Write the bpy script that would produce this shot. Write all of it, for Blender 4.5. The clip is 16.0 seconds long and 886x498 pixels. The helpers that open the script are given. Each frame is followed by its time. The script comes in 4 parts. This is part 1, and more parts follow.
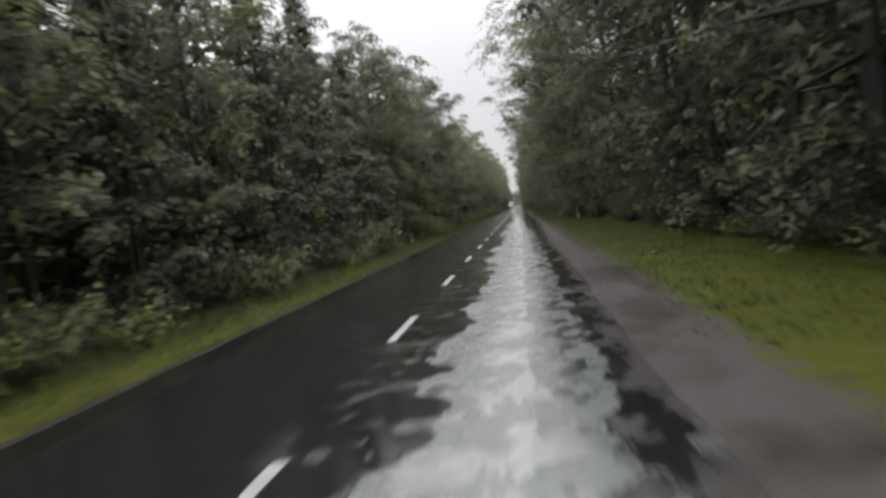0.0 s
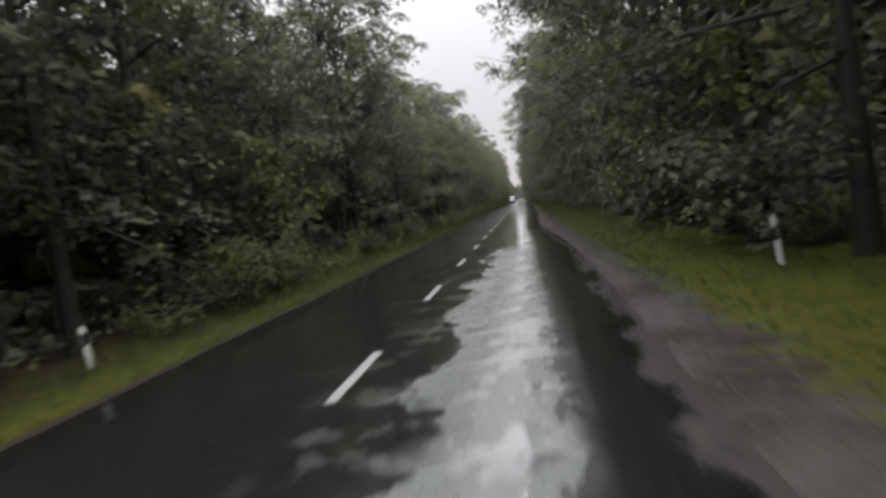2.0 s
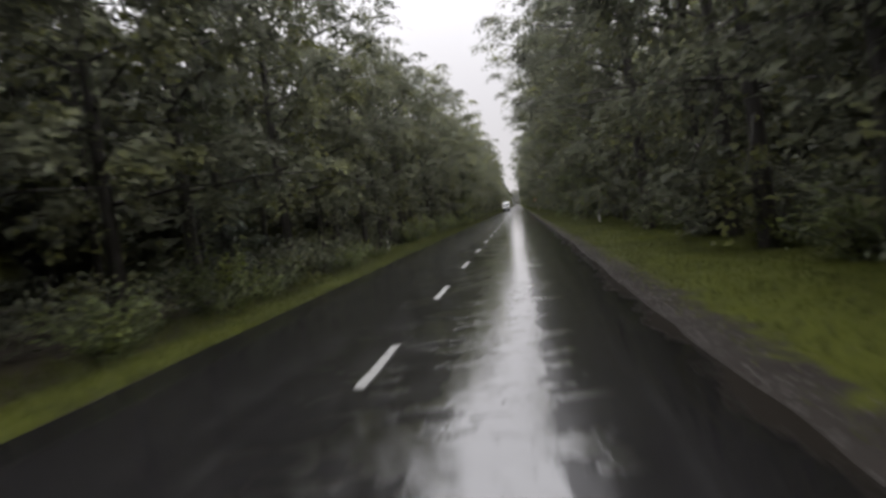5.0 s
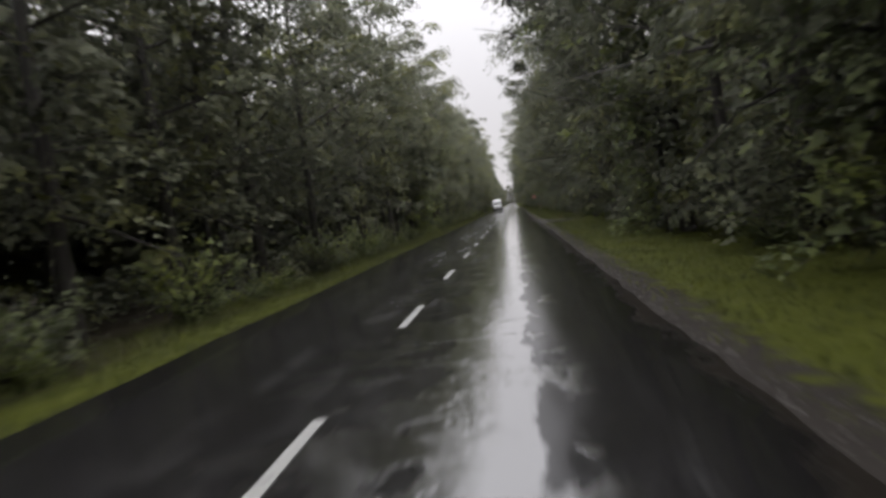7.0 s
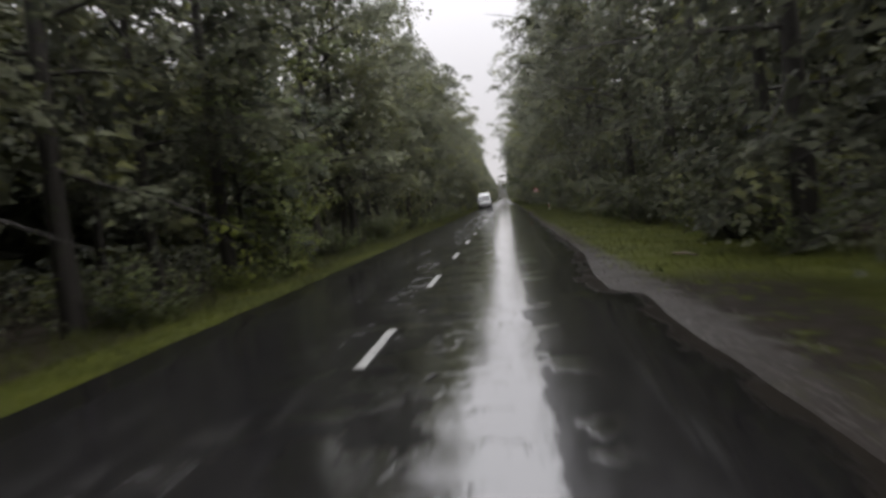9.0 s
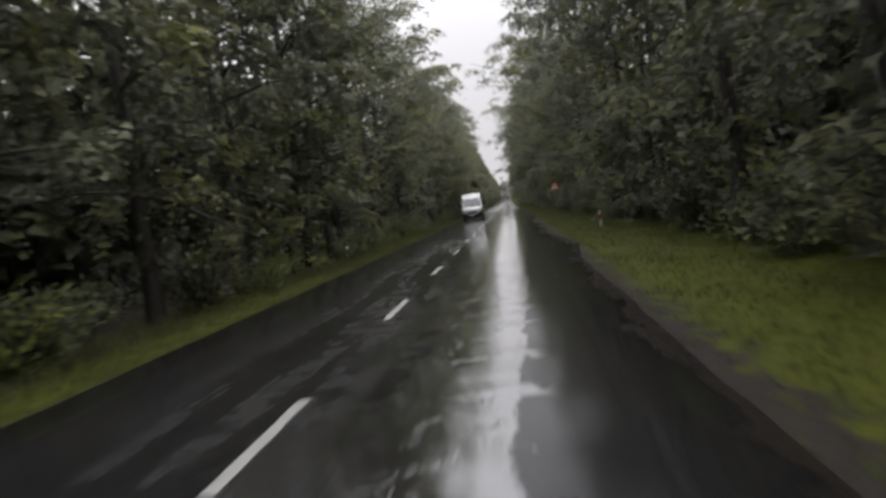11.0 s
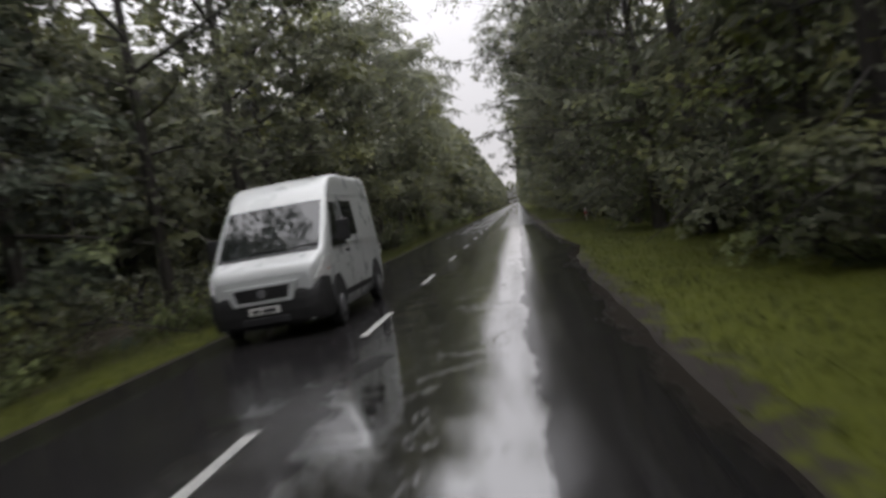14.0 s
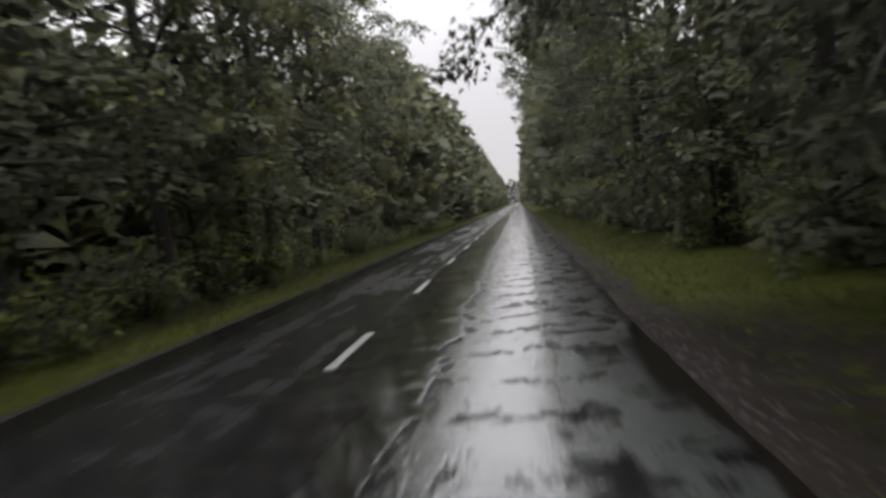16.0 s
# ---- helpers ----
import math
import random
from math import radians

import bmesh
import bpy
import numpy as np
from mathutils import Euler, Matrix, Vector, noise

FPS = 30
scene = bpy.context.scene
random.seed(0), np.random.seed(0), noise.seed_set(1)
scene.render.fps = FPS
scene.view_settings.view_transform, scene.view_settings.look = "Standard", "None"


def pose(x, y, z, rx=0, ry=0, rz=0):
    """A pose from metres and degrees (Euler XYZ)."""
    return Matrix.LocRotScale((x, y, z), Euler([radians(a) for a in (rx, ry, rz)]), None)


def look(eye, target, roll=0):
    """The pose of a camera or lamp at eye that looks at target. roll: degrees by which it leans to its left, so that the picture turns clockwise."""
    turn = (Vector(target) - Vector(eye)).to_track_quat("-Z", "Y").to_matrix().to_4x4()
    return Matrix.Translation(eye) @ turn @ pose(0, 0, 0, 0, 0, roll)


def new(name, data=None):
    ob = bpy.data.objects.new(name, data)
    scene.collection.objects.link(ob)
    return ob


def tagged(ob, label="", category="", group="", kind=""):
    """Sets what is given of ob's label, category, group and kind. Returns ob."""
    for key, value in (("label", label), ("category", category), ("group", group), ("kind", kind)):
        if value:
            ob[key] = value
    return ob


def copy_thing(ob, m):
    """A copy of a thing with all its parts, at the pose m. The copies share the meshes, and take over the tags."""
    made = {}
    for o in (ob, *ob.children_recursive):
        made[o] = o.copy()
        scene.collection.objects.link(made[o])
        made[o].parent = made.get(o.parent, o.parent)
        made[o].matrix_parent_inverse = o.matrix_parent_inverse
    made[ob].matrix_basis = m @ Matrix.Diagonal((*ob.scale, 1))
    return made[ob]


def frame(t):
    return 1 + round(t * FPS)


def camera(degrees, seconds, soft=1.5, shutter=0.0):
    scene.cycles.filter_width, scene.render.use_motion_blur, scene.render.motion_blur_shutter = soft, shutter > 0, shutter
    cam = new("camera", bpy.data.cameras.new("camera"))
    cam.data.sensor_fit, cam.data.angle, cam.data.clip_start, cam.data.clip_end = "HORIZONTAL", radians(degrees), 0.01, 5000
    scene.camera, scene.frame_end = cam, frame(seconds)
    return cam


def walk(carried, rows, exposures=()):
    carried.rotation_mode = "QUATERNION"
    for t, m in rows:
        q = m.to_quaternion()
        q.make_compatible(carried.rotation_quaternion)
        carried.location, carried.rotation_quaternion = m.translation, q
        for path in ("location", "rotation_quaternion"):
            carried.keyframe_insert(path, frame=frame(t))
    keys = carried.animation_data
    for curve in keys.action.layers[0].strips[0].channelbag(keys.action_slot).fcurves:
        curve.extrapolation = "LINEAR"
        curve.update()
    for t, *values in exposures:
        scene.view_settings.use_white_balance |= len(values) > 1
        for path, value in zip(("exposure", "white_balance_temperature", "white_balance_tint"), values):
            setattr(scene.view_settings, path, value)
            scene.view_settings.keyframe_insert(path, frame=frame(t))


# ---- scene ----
cam = camera(69, 16.0, soft=3.0, shutter=0.3)
EYE = 1.57
# seconds, metres right of the centre line, metres along the road, turn to the left, tilt down, lean to the right
PATH = [
    (0.0, 1.94, -8.31, 7.32, 2.98, 8.67),
    (0.5, 1.96, 1.49, 7.19, 2.96, 9.35),
    (1.0, 1.94, 11.16, 6.98, 3.08, 8.89),
    (1.5, 2.05, 20.67, 7.21, 3.48, 8.71),
    (2.0, 2.03, 30.42, 7.67, 3.35, 9.52),
    (2.5, 1.96, 40.14, 7.65, 2.92, 8.73),
    (3.0, 1.77, 50.26, 7.57, 3.54, 8.55),
    (3.5, 1.75, 60.35, 7.19, 2.96, 8.34),
    (6.0, 1.80, 109.60, 7.12, 3.00, 8.02),
    (6.5, 1.77, 119.40, 6.74, 2.72, 7.82),
    (7.0, 1.86, 128.81, 6.78, 3.17, 8.60),
    (7.5, 1.88, 138.48, 7.32, 3.81, 8.38),
    (8.0, 1.76, 148.21, 7.28, 3.35, 7.52),
    (8.5, 1.71, 157.71, 6.77, 3.26, 6.26),
    (9.0, 1.69, 167.58, 6.06, 3.87, 6.96),
    (11.5, 2.26, 214.92, 6.69, 3.44, 8.71),
    (12.0, 2.36, 223.35, 6.91, 3.55, 8.71),
    (12.5, 2.46, 232.86, 7.13, 3.65, 8.70),
    (13.0, 2.45, 242.28, 6.94, 2.94, 8.74),
    (13.5, 2.46, 251.73, 7.60, 2.93, 8.72),
    (14.0, 2.54, 260.85, 7.25, 3.05, 9.90),
    (14.5, 2.36, 270.73, 7.37, 2.84, 9.33),
    (15.0, 2.46, 279.94, 7.34, 2.95, 8.60),
    (15.5, 2.30, 289.81, 7.28, 3.49, 7.55),
    (16.0, 2.25, 299.28, 7.15, 3.36, 7.13),
]
walk(cam, [(t, pose(x, y, EYE, 90 - tilt, 0, turn) @ pose(0, 0, 0, 0, 0, -lean)) for t, x, y, turn, tilt, lean in PATH])

# ---- light: an overcast sky, paler towards the zenith, and a very soft sun behind it ----
world = bpy.data.worlds.new("world")
scene.world = world
world.use_nodes = True
wt = world.node_tree
wt.nodes.clear()


def wire(tree, kind, links=(), **values):
    """A node; links: {input: socket or value}."""
    node = tree.nodes.new(kind)
    if "operation" in values:
        node.operation = values["operation"]
    if "data_type" in values:
        node.data_type = values["data_type"]
    if "feature" in values:
        node.feature = values["feature"]
    if "interpolation_type" in values:
        node.interpolation_type = values["interpolation_type"]
    for key, value in dict(links).items():
        if isinstance(value, bpy.types.NodeSocket):
            tree.links.new(value, node.inputs[key])
        else:
            node.inputs[key].default_value = value
    return node


def calc(tree, op, a, b=0.0, c=0.0):
    return wire(tree, "ShaderNodeMath", {0: a, 1: b, 2: c}, operation=op).outputs[0]


SUN_UP, SUN_TURN = radians(46), radians(80)
coords = wire(wt, "ShaderNodeTexCoord")
parts = wire(wt, "ShaderNodeSeparateXYZ", {0: coords.outputs["Generated"]})
rise = wire(wt, "ShaderNodeMath", {0: parts.outputs["Z"], 1: 0.0}, operation="MAXIMUM")
steep = wire(wt, "ShaderNodeMath", {0: rise.outputs[0], 1: 2.0}, operation="POWER")
level = wire(wt, "ShaderNodeMath", {0: steep.outputs[0], 1: 4.6, 2: 0.745}, operation="MULTIPLY_ADD")
tone = wire(wt, "ShaderNodeMix", {0: calc(wt, "MULTIPLY", rise.outputs[0], 2.5), 6: (1.0, 0.955, 0.985, 1), 7: (0.987, 0.97, 1.01, 1)}, data_type="RGBA")
cloud = wire(wt, "ShaderNodeVectorMath", {0: tone.outputs[2], "Scale": level.outputs[0]}, operation="SCALE")
sky = wire(wt, "ShaderNodeTexSky")
sky.sky_type, sky.sun_disc, sky.sun_elevation, sky.sun_rotation = "NISHITA", False, SUN_UP, SUN_TURN
sky_dim = wire(wt, "ShaderNodeVectorMath", {0: sky.outputs[0], "Scale": 0.08}, operation="SCALE")
blend = wire(wt, "ShaderNodeMix", {0: 0.93, 6: sky_dim.outputs[0], 7: cloud.outputs[0]}, data_type="RGBA")
back = wire(wt, "ShaderNodeBackground", {"Color": blend.outputs[2], "Strength": 1.0})
out = wire(wt, "ShaderNodeOutputWorld", {"Surface": back.outputs[0]})

sun_data = bpy.data.lights.new("sun", "SUN")
sun_data.energy, sun_data.angle, sun_data.color = 1.45, radians(40), (1.0, 0.97, 0.92)
sun = new("sun", sun_data)
sun.matrix_world = look((0, 0, 60), Vector((0, 0, 60)) - Vector((math.sin(SUN_TURN) * math.cos(SUN_UP), math.cos(SUN_TURN) * math.cos(SUN_UP), math.sin(SUN_UP))))
scene.view_settings.exposure = 0.0


# ---- materials ----
def material(name):
    m = bpy.data.materials.new(name)
    m.use_nodes = True
    m.node_tree.nodes.clear()
    return m, m.node_tree


def finish(tree, shader):
    wire(tree, "ShaderNodeOutputMaterial", {"Surface": shader})


def mixed(tree, factor, a, b):
    """Colour mix of two colours or sockets."""
    node = wire(tree, "ShaderNodeMix", {0: factor}, data_type="RGBA")
    for i, v in ((6, a), (7, b)):
        if isinstance(v, bpy.types.NodeSocket):
            tree.links.new(v, node.inputs[i])
        else:
            node.inputs[i].default_value = (*v, 1)
    return node.outputs[2]


def ramp(tree, value, low, high, to_low=0.0, to_high=1.0):
    return wire(tree, "ShaderNodeMapRange", {"Value": value, "From Min": low, "From Max": high, "To Min": to_low, "To Max": to_high},
                interpolation_type="SMOOTHSTEP").outputs[0]


def fleck(tree, vector, scale, detail=3.0, rough=0.55, stretch=(1, 1, 1)):
    """Noise on a vector, stretched."""
    v = wire(tree, "ShaderNodeMapping", {"Vector": vector, "Scale": stretch}).outputs[0]
    return wire(tree, "ShaderNodeTexNoise", {"Vector": v, "Scale": scale, "Detail": detail, "Roughness": rough}).outputs[0]


def leaf_material(name, dark, light, gloss=0.5, through_light=0.38, sheen=0.16, lobes=11.0, wet=0.2):
    m, t = material(name)
    geo, info = wire(t, "ShaderNodeNewGeometry"), wire(t, "ShaderNodeObjectInfo")
    per_leaf = mixed(t, geo.outputs["Random Per Island"], dark, light)
    fresh = ramp(t, fleck(t, geo.outputs["Position"], 0.42, 2.0), 0.5, 0.66)
    per_leaf = mixed(t, fresh, per_leaf, (light[0] * 1.22, light[1] * 1.2, light[2] * 0.62))
    patch = ramp(t, fleck(t, geo.outputs["Position"], 0.62, 2.0), 0.33, 0.67, 0.3, 0.8)
    per_tree = calc(t, "MULTIPLY_ADD", info.outputs["Random"], 0.5, calc(t, "MULTIPLY", patch, 1.1))
    # every spray is made of smaller leaves that tilt and shade on their own
    lobe = wire(t, "ShaderNodeTexVoronoi", {"Vector": geo.outputs["Position"], "Scale": lobes})
    shade = wire(t, "ShaderNodeSeparateColor", {0: lobe.outputs["Color"]}).outputs[0]
    per_tree = calc(t, "MULTIPLY", calc(t, "ADD", per_tree, 0.2), calc(t, "MULTIPLY_ADD", shade, 0.3, 0.85))
    bright = wire(t, "ShaderNodeHueSaturation", {"Hue": 0.5, "Saturation": 0.95, "Value": per_tree, "Color": per_leaf}).outputs[0]
    # leaves of one bough lean alike, so their shading follows the bough's rounded surface
    lie = wire(t, "ShaderNodeAttribute")
    lie.attribute_name = "lie"
    turn = wire(t, "ShaderNodeVectorTransform", {0: lie.outputs["Vector"]})
    turn.vector_type, turn.convert_from, turn.convert_to = "VECTOR", "OBJECT", "WORLD"
    own = wire(t, "ShaderNodeVectorMath", {0: geo.outputs["Normal"], "Scale": 0.3}, operation="SCALE").outputs[0]
    lean = wire(t, "ShaderNodeVectorMath", {0: wire(t, "ShaderNodeVectorMath", {0: own, 1: turn.outputs[0]}, operation="ADD").outputs[0]}, operation="NORMALIZE").outputs[0]
    # the sheen pales wet leaves seen at a slant, standing in for distant haze
    body = wire(t, "ShaderNodeBsdfPrincipled", {"Base Color": bright, "Roughness": gloss, "Specular IOR Level": sheen, "Sheen Weight": wet, "Sheen Roughness": 0.4, "Sheen Tint": (0.85, 0.9, 0.86, 1),
                                                "Normal": wire(t, "ShaderNodeBump", {"Normal": lean, "Height": lobe.outputs["Distance"], "Strength": 0.5, "Distance": 0.03}).outputs[0]})
    glow = wire(t, "ShaderNodeBsdfTranslucent", {"Color": bright, "Normal": lean})
    both = wire(t, "ShaderNodeMixShader", {0: through_light, 1: body.outputs[0], 2: glow.outputs[0]})
    finish(t, both.outputs[0])
    return m


def plain(name, colour, rough=0.5, metal=0.0, wear=0.15, scale=6.0, coat=0.0):
    """A surface of one colour with soft stains and a fine relief."""
    m, t = material(name)
    geo = wire(t, "ShaderNodeTexCoord").outputs["Object"]
    n = fleck(t, geo, scale, 5.0)
    col = mixed(t, n, [c * (1 - wear) for c in colour], [min(1, c * (1 + wear)) for c in colour])
    r = ramp(t, n, 0.3, 0.7, rough * 0.85, min(1, rough * 1.15))
    body = wire(t, "ShaderNodeBsdfPrincipled", {"Base Color": col, "Roughness": r, "Metallic": metal, "Coat Weight": coat, "Coat Roughness": 0.06})
    finish(t, body.outputs[0])
    return m


def asphalt_material():
    m, t = material("wet asphalt")
    at = wire(t, "ShaderNodeNewGeometry").outputs["Position"]
    xyz = wire(t, "ShaderNodeSeparateXYZ", {0: at})
    x, y = xyz.outputs["X"], xyz.outputs["Y"]

    def band(value, low, high, soft):
        """1 between two limits."""
        return calc(t, "MULTIPLY", ramp(t, calc(t, "SUBTRACT", value, low), -soft, soft), ramp(t, calc(t, "SUBTRACT", high, value), -soft, soft))

    def swing(noise_value, amount, centre):
        return calc(t, "MULTIPLY_ADD", calc(t, "SUBTRACT", noise_value, 0.5), amount, centre)

    def most(*values):
        top = values[0]
        for v in values[1:]:
            top = calc(t, "MAXIMUM", top, v)
        return top

    def both(*values):
        low = values[0]
        for v in values[1:]:
            low = calc(t, "MULTIPLY", low, v)
        return low

    streaks = fleck(t, at, 1.0, 4.0, 0.6, (1.6, 0.16, 1))
    blots = fleck(t, at, 1.0, 5.0, 0.62, (1.1, 0.5, 1))
    edge = fleck(t, at, 1.0, 7.0, 0.7, (1.6, 0.65, 1))
    broad = fleck(t, at, 1.0, 1.5, 0.5, (0.75, 0.5, 1))
    tears = fleck(t, at, 1.0, 3.0, 0.55, (0.8, 1.7, 1))
    spots = fleck(t, at, 1.0, 4.0, 0.6, (2.6, 1.5, 1))
    ripple = fleck(t, at, 1.0, 2.0, 0.5, (0.7, 3.4, 1))
    patches = fleck(t, at, 1.0, 5.0, 0.66, (1.0, 0.62, 1))
    grain = fleck(t, at, 140.0, 2.0)
    stones = wire(t, "ShaderNodeTexVoronoi", {"Vector": at, "Scale": 95.0}).outputs["Distance"]
    rim_left = wire(t, "ShaderNodeAttribute")
    rim_left.attribute_name = "from_left"
    rim_right = wire(t, "ShaderNodeAttribute")
    rim_right.attribute_name = "from_right"
    # earth and grit washed over the edges
    grit = most(ramp(t, swing(edge, -1.5, rim_right.outputs["Fac"]), 0.05, 0.3, 1.0, 0.0), ramp(t, swing(edge, -0.7, rim_left.outputs["Fac"]), 0.0, 0.1, 0.15, 0.0))
    # an old pale layer in the driven lane at the start of the way, torn at its edges, with a dark torn band beside it
    y_torn = swing(tears, 7.0, swing(blots, 14.0, y))
    first = ramp(t, y_torn, 50.0, 52.0, 1.0, 0.0)
    left_lim = swing(broad, -1.8, swing(tears, -0.8, swing(edge, -0.3, 0.84)))
    right_lim = swing(tears, 0.7, swing(edge, 1.0, ramp(t, y, 26.0, 36.0, 2.48, 2.05)))
    old_lim = swing(tears, 1.3, swing(edge, 0.8, ramp(t, y, 8.0, 26.0, 2.98, 3.1)))
    old_strip = both(ramp(t, calc(t, "SUBTRACT", x, old_lim), 0.0, 0.04), ramp(t, y_torn, 31.0, 33.0, 1.0, 0.0))
    ragged = calc(t, "ADD", calc(t, "MULTIPLY", tears, 0.55), calc(t, "MULTIPLY", spots, 0.45))
    pale_first = both(most(band(x, left_lim, right_lim, 0.025), old_strip), first, ramp(t, calc(t, "ADD", ragged, ramp(t, x, 1.7, 2.3, 0.0, 0.06)), 0.575, 0.59, 1.0, 0.06))
    islands = both(ramp(t, ragged, 0.535, 0.55), band(x, -0.1, ramp(t, y, 24.0, 34.0, 2.9, 1.6), 0.3), first)
    # the broken grey slabs at the end of the way
    last = ramp(t, swing(tears, 8.0, swing(patches, 14.0, y)), 302.0, 303.0)
    end_left = swing(tears, -1.0, swing(edge, -0.9, 1.12))
    pale_last = both(band(x, end_left, swing(edge, 0.5, 3.75), 0.04), last, ramp(t, ragged, 0.565, 0.59, 1.0, 0.25))
    dull_lane = both(band(swing(edge, 0.9, x), -2.35, -0.3, 0.12), ramp(t, swing(patches, 12.0, y), 290.0, 309.0), ramp(t, swing(ragged, 0.5, streaks), 0.42, 0.56, 0.9, 0.15))
    seam_path = swing(blots, 0.9, swing(edge, 0.25, 3.45))
    seam = ramp(t, calc(t, "ABSOLUTE", calc(t, "SUBTRACT", x, seam_path)), 0.04, 0.1, 1.0, 0.0)
    step = ramp(t, calc(t, "ABSOLUTE", calc(t, "SUBTRACT", x, swing(blots, 1.0, 1.35))), 0.04, 0.1, 1.0, 0.0)
    across = calc(t, "ABSOLUTE", calc(t, "SUBTRACT", calc(t, "FRACT", calc(t, "DIVIDE", swing(edge, 1.3, swing(patches, 2.0, y)), 1.05)), 0.5))
    cross_crack = both(ramp(t, across, 0.05, 0.12, 1.0, 0.0), band(x, swing(spots, 1.5, 1.5), seam_path, 0.05), ramp(t, spots, 0.42, 0.5))
    lane_line = ramp(t, calc(t, "ABSOLUTE", calc(t, "SUBTRACT", calc(t, "ABSOLUTE", calc(t, "ADD", swing(edge, 0.4, x), 1.3)), 1.2)), 0.03, 0.1, 0.8, 0.0)
    pothole = both(band(x, 3.15, swing(edge, 1.0, 3.9), 0.12), band(y, swing(spots, 1.2, 303.9), swing(spots, 1.2, 306.4), 0.15))
    crumb = both(last, most(seam, both(step, ramp(t, tears, 0.45, 0.5)), cross_crack, both(lane_line, ramp(t, y, 308.0, 312.0)), pothole))
    joint = both(ramp(t, calc(t, "ABSOLUTE", calc(t, "SUBTRACT", x, swing(blots, 0.3, 3.4))), 0.015, 0.05, 1.0, 0.0), band(y, 236.0, 272.0, 2.0), ramp(t, streaks, 0.4, 0.5))
    crumb = most(crumb, both(joint, 0.8))
    pale = most(pale_first, pale_last)
    zone = both(ramp(t, y, 198.0, 212.0), ramp(t, y, 262.0, 278.0, 1.0, 0.0))
    # rougher smears outside the pale layer, broken across the way, wet sheen painted lighter
    smear = both(ramp(t, calc(t, "MULTIPLY_ADD", zone, 0.055, streaks), 0.5, 0.57), ramp(t, calc(t, "MULTIPLY_ADD", zone, 0.05, ragged), 0.45, 0.53), ramp(t, y, 52.0, 80.0))
    smear = both(smear, ramp(t, x, 1.6, 0.2, 0.0, 0.7), ramp(t, swing(edge, 1.2, x), -2.4, -1.0, 0.1, 1.0), ramp(t, y, 125.0, 152.0, 0.45, 1.0), ramp(t, y, 236.0, 252.0, 1.0, calc(t, "MULTIPLY", ramp(t, x, -0.9, 0.2), 0.7)))
    # a film of standing water in the wheel track, with puddles beside it; the rest is open, matt asphalt
    film_left = swing(tears, -0.9, swing(edge, -1.1, calc(t, "SUBTRACT", ramp(t, y, 48.0, 60.0, 1.35, 0.9), ramp(t, y, 205.0, 235.0, 0.0, 0.25))))
    film_right = swing(edge, 0.6, calc(t, "SUBTRACT", ramp(t, y, 200.0, 235.0, 1.82, 2.55), ramp(t, y, 258.0, 272.0, 0.0, 0.17)))
    film = both(band(x, film_left, film_right, 0.04), ramp(t, both(pale_first, ramp(t, spots, 0.4, 0.5)), 0.0, 1.0, 1.0, 0.25))
    puddle = both(ramp(t, calc(t, "ADD", calc(t, "MULTIPLY_ADD", tears, 0.45, calc(t, "MULTIPLY", patches, 0.55)), both(band(x, 0.1, 1.3, 0.3), ramp(t, y, 50.0, 60.0), 0.035)), 0.525, 0.545), ramp(t, x, -1.6, 0.7), ramp(t, x, 2.1, 2.4, 0.8, 0.0))
    film = most(film, puddle)
    base = mixed(t, grain, (0.007, 0.0066, 0.007), (0.019, 0.018, 0.0185))
    # lighter grey for the dull lane and for the sheen painted into the smears
    dull_and_sheen = mixed(t, grain, (0.018, 0.0175, 0.0175), (0.045, 0.043, 0.042))
    worn = mixed(t, ramp(t, blots, 0.35, 0.65), mixed(t, grain, (0.07, 0.077, 0.072), (0.11, 0.12, 0.113)), mixed(t, grain, (0.1, 0.11, 0.104), (0.145, 0.158, 0.149)))
    colour = mixed(t, most(smear, both(dull_lane, 0.8)), base, dull_and_sheen)
    colour = mixed(t, most(pale_first, both(pale_last, 0.55), both(islands, 0.5)), colour, worn)
    colour = mixed(t, crumb, colour, (0.01, 0.01, 0.01))
    colour = mixed(t, grit, colour, mixed(t, first, mixed(t, grain, (0.009, 0.008, 0.0065), (0.032, 0.027, 0.022)), mixed(t, grain, (0.03, 0.028, 0.026), (0.1, 0.094, 0.088))))
    rough = calc(t, "ADD", ramp(t, blots, 0.36, 0.64, 0.03, 0.09), ramp(t, x, -0.6, 0.9, 0.11, 0.03))
    rough = wire(t, "ShaderNodeMix", {0: most(smear, dull_lane), 2: rough, 3: 0.34}).outputs[0]
    rough = wire(t, "ShaderNodeMix", {0: pale, 2: rough, 3: ramp(t, spots, 0.4, 0.6, 0.42, 0.24)}).outputs[0]
    rough = wire(t, "ShaderNodeMix", {0: film, 2: rough, 3: ramp(t, blots, 0.36, 0.64, 0.015, 0.06)}).outputs[0]
    rough = wire(t, "ShaderNodeMix", {0: most(crumb, grit), 2: rough, 3: ramp(t, crumb, 0.0, 1.0, 0.6, 0.3)}).outputs[0]
    height = calc(t, "MULTIPLY_ADD", ripple, calc(t, "MULTIPLY_ADD", puddle, 4.0, calc(t, "MULTIPLY_ADD", zone, 0.9, 0.75)), calc(t, "MULTIPLY_ADD", spots, 0.7, calc(t, "MULTIPLY_ADD", stones, calc(t, "MULTIPLY_ADD", pale, 0.25, 0.1), calc(t, "MULTIPLY_ADD", pale, 0.8, calc(t, "MULTIPLY", crumb, -2.5)))))
    bump = wire(t, "ShaderNodeBump", {"Height": height, "Strength": 0.25, "Distance": 0.006}).outputs[0]
    open_part = ramp(t, most(crumb, both(grit, 0.8)), 0.0, 1.0, 1.0, 0.1)
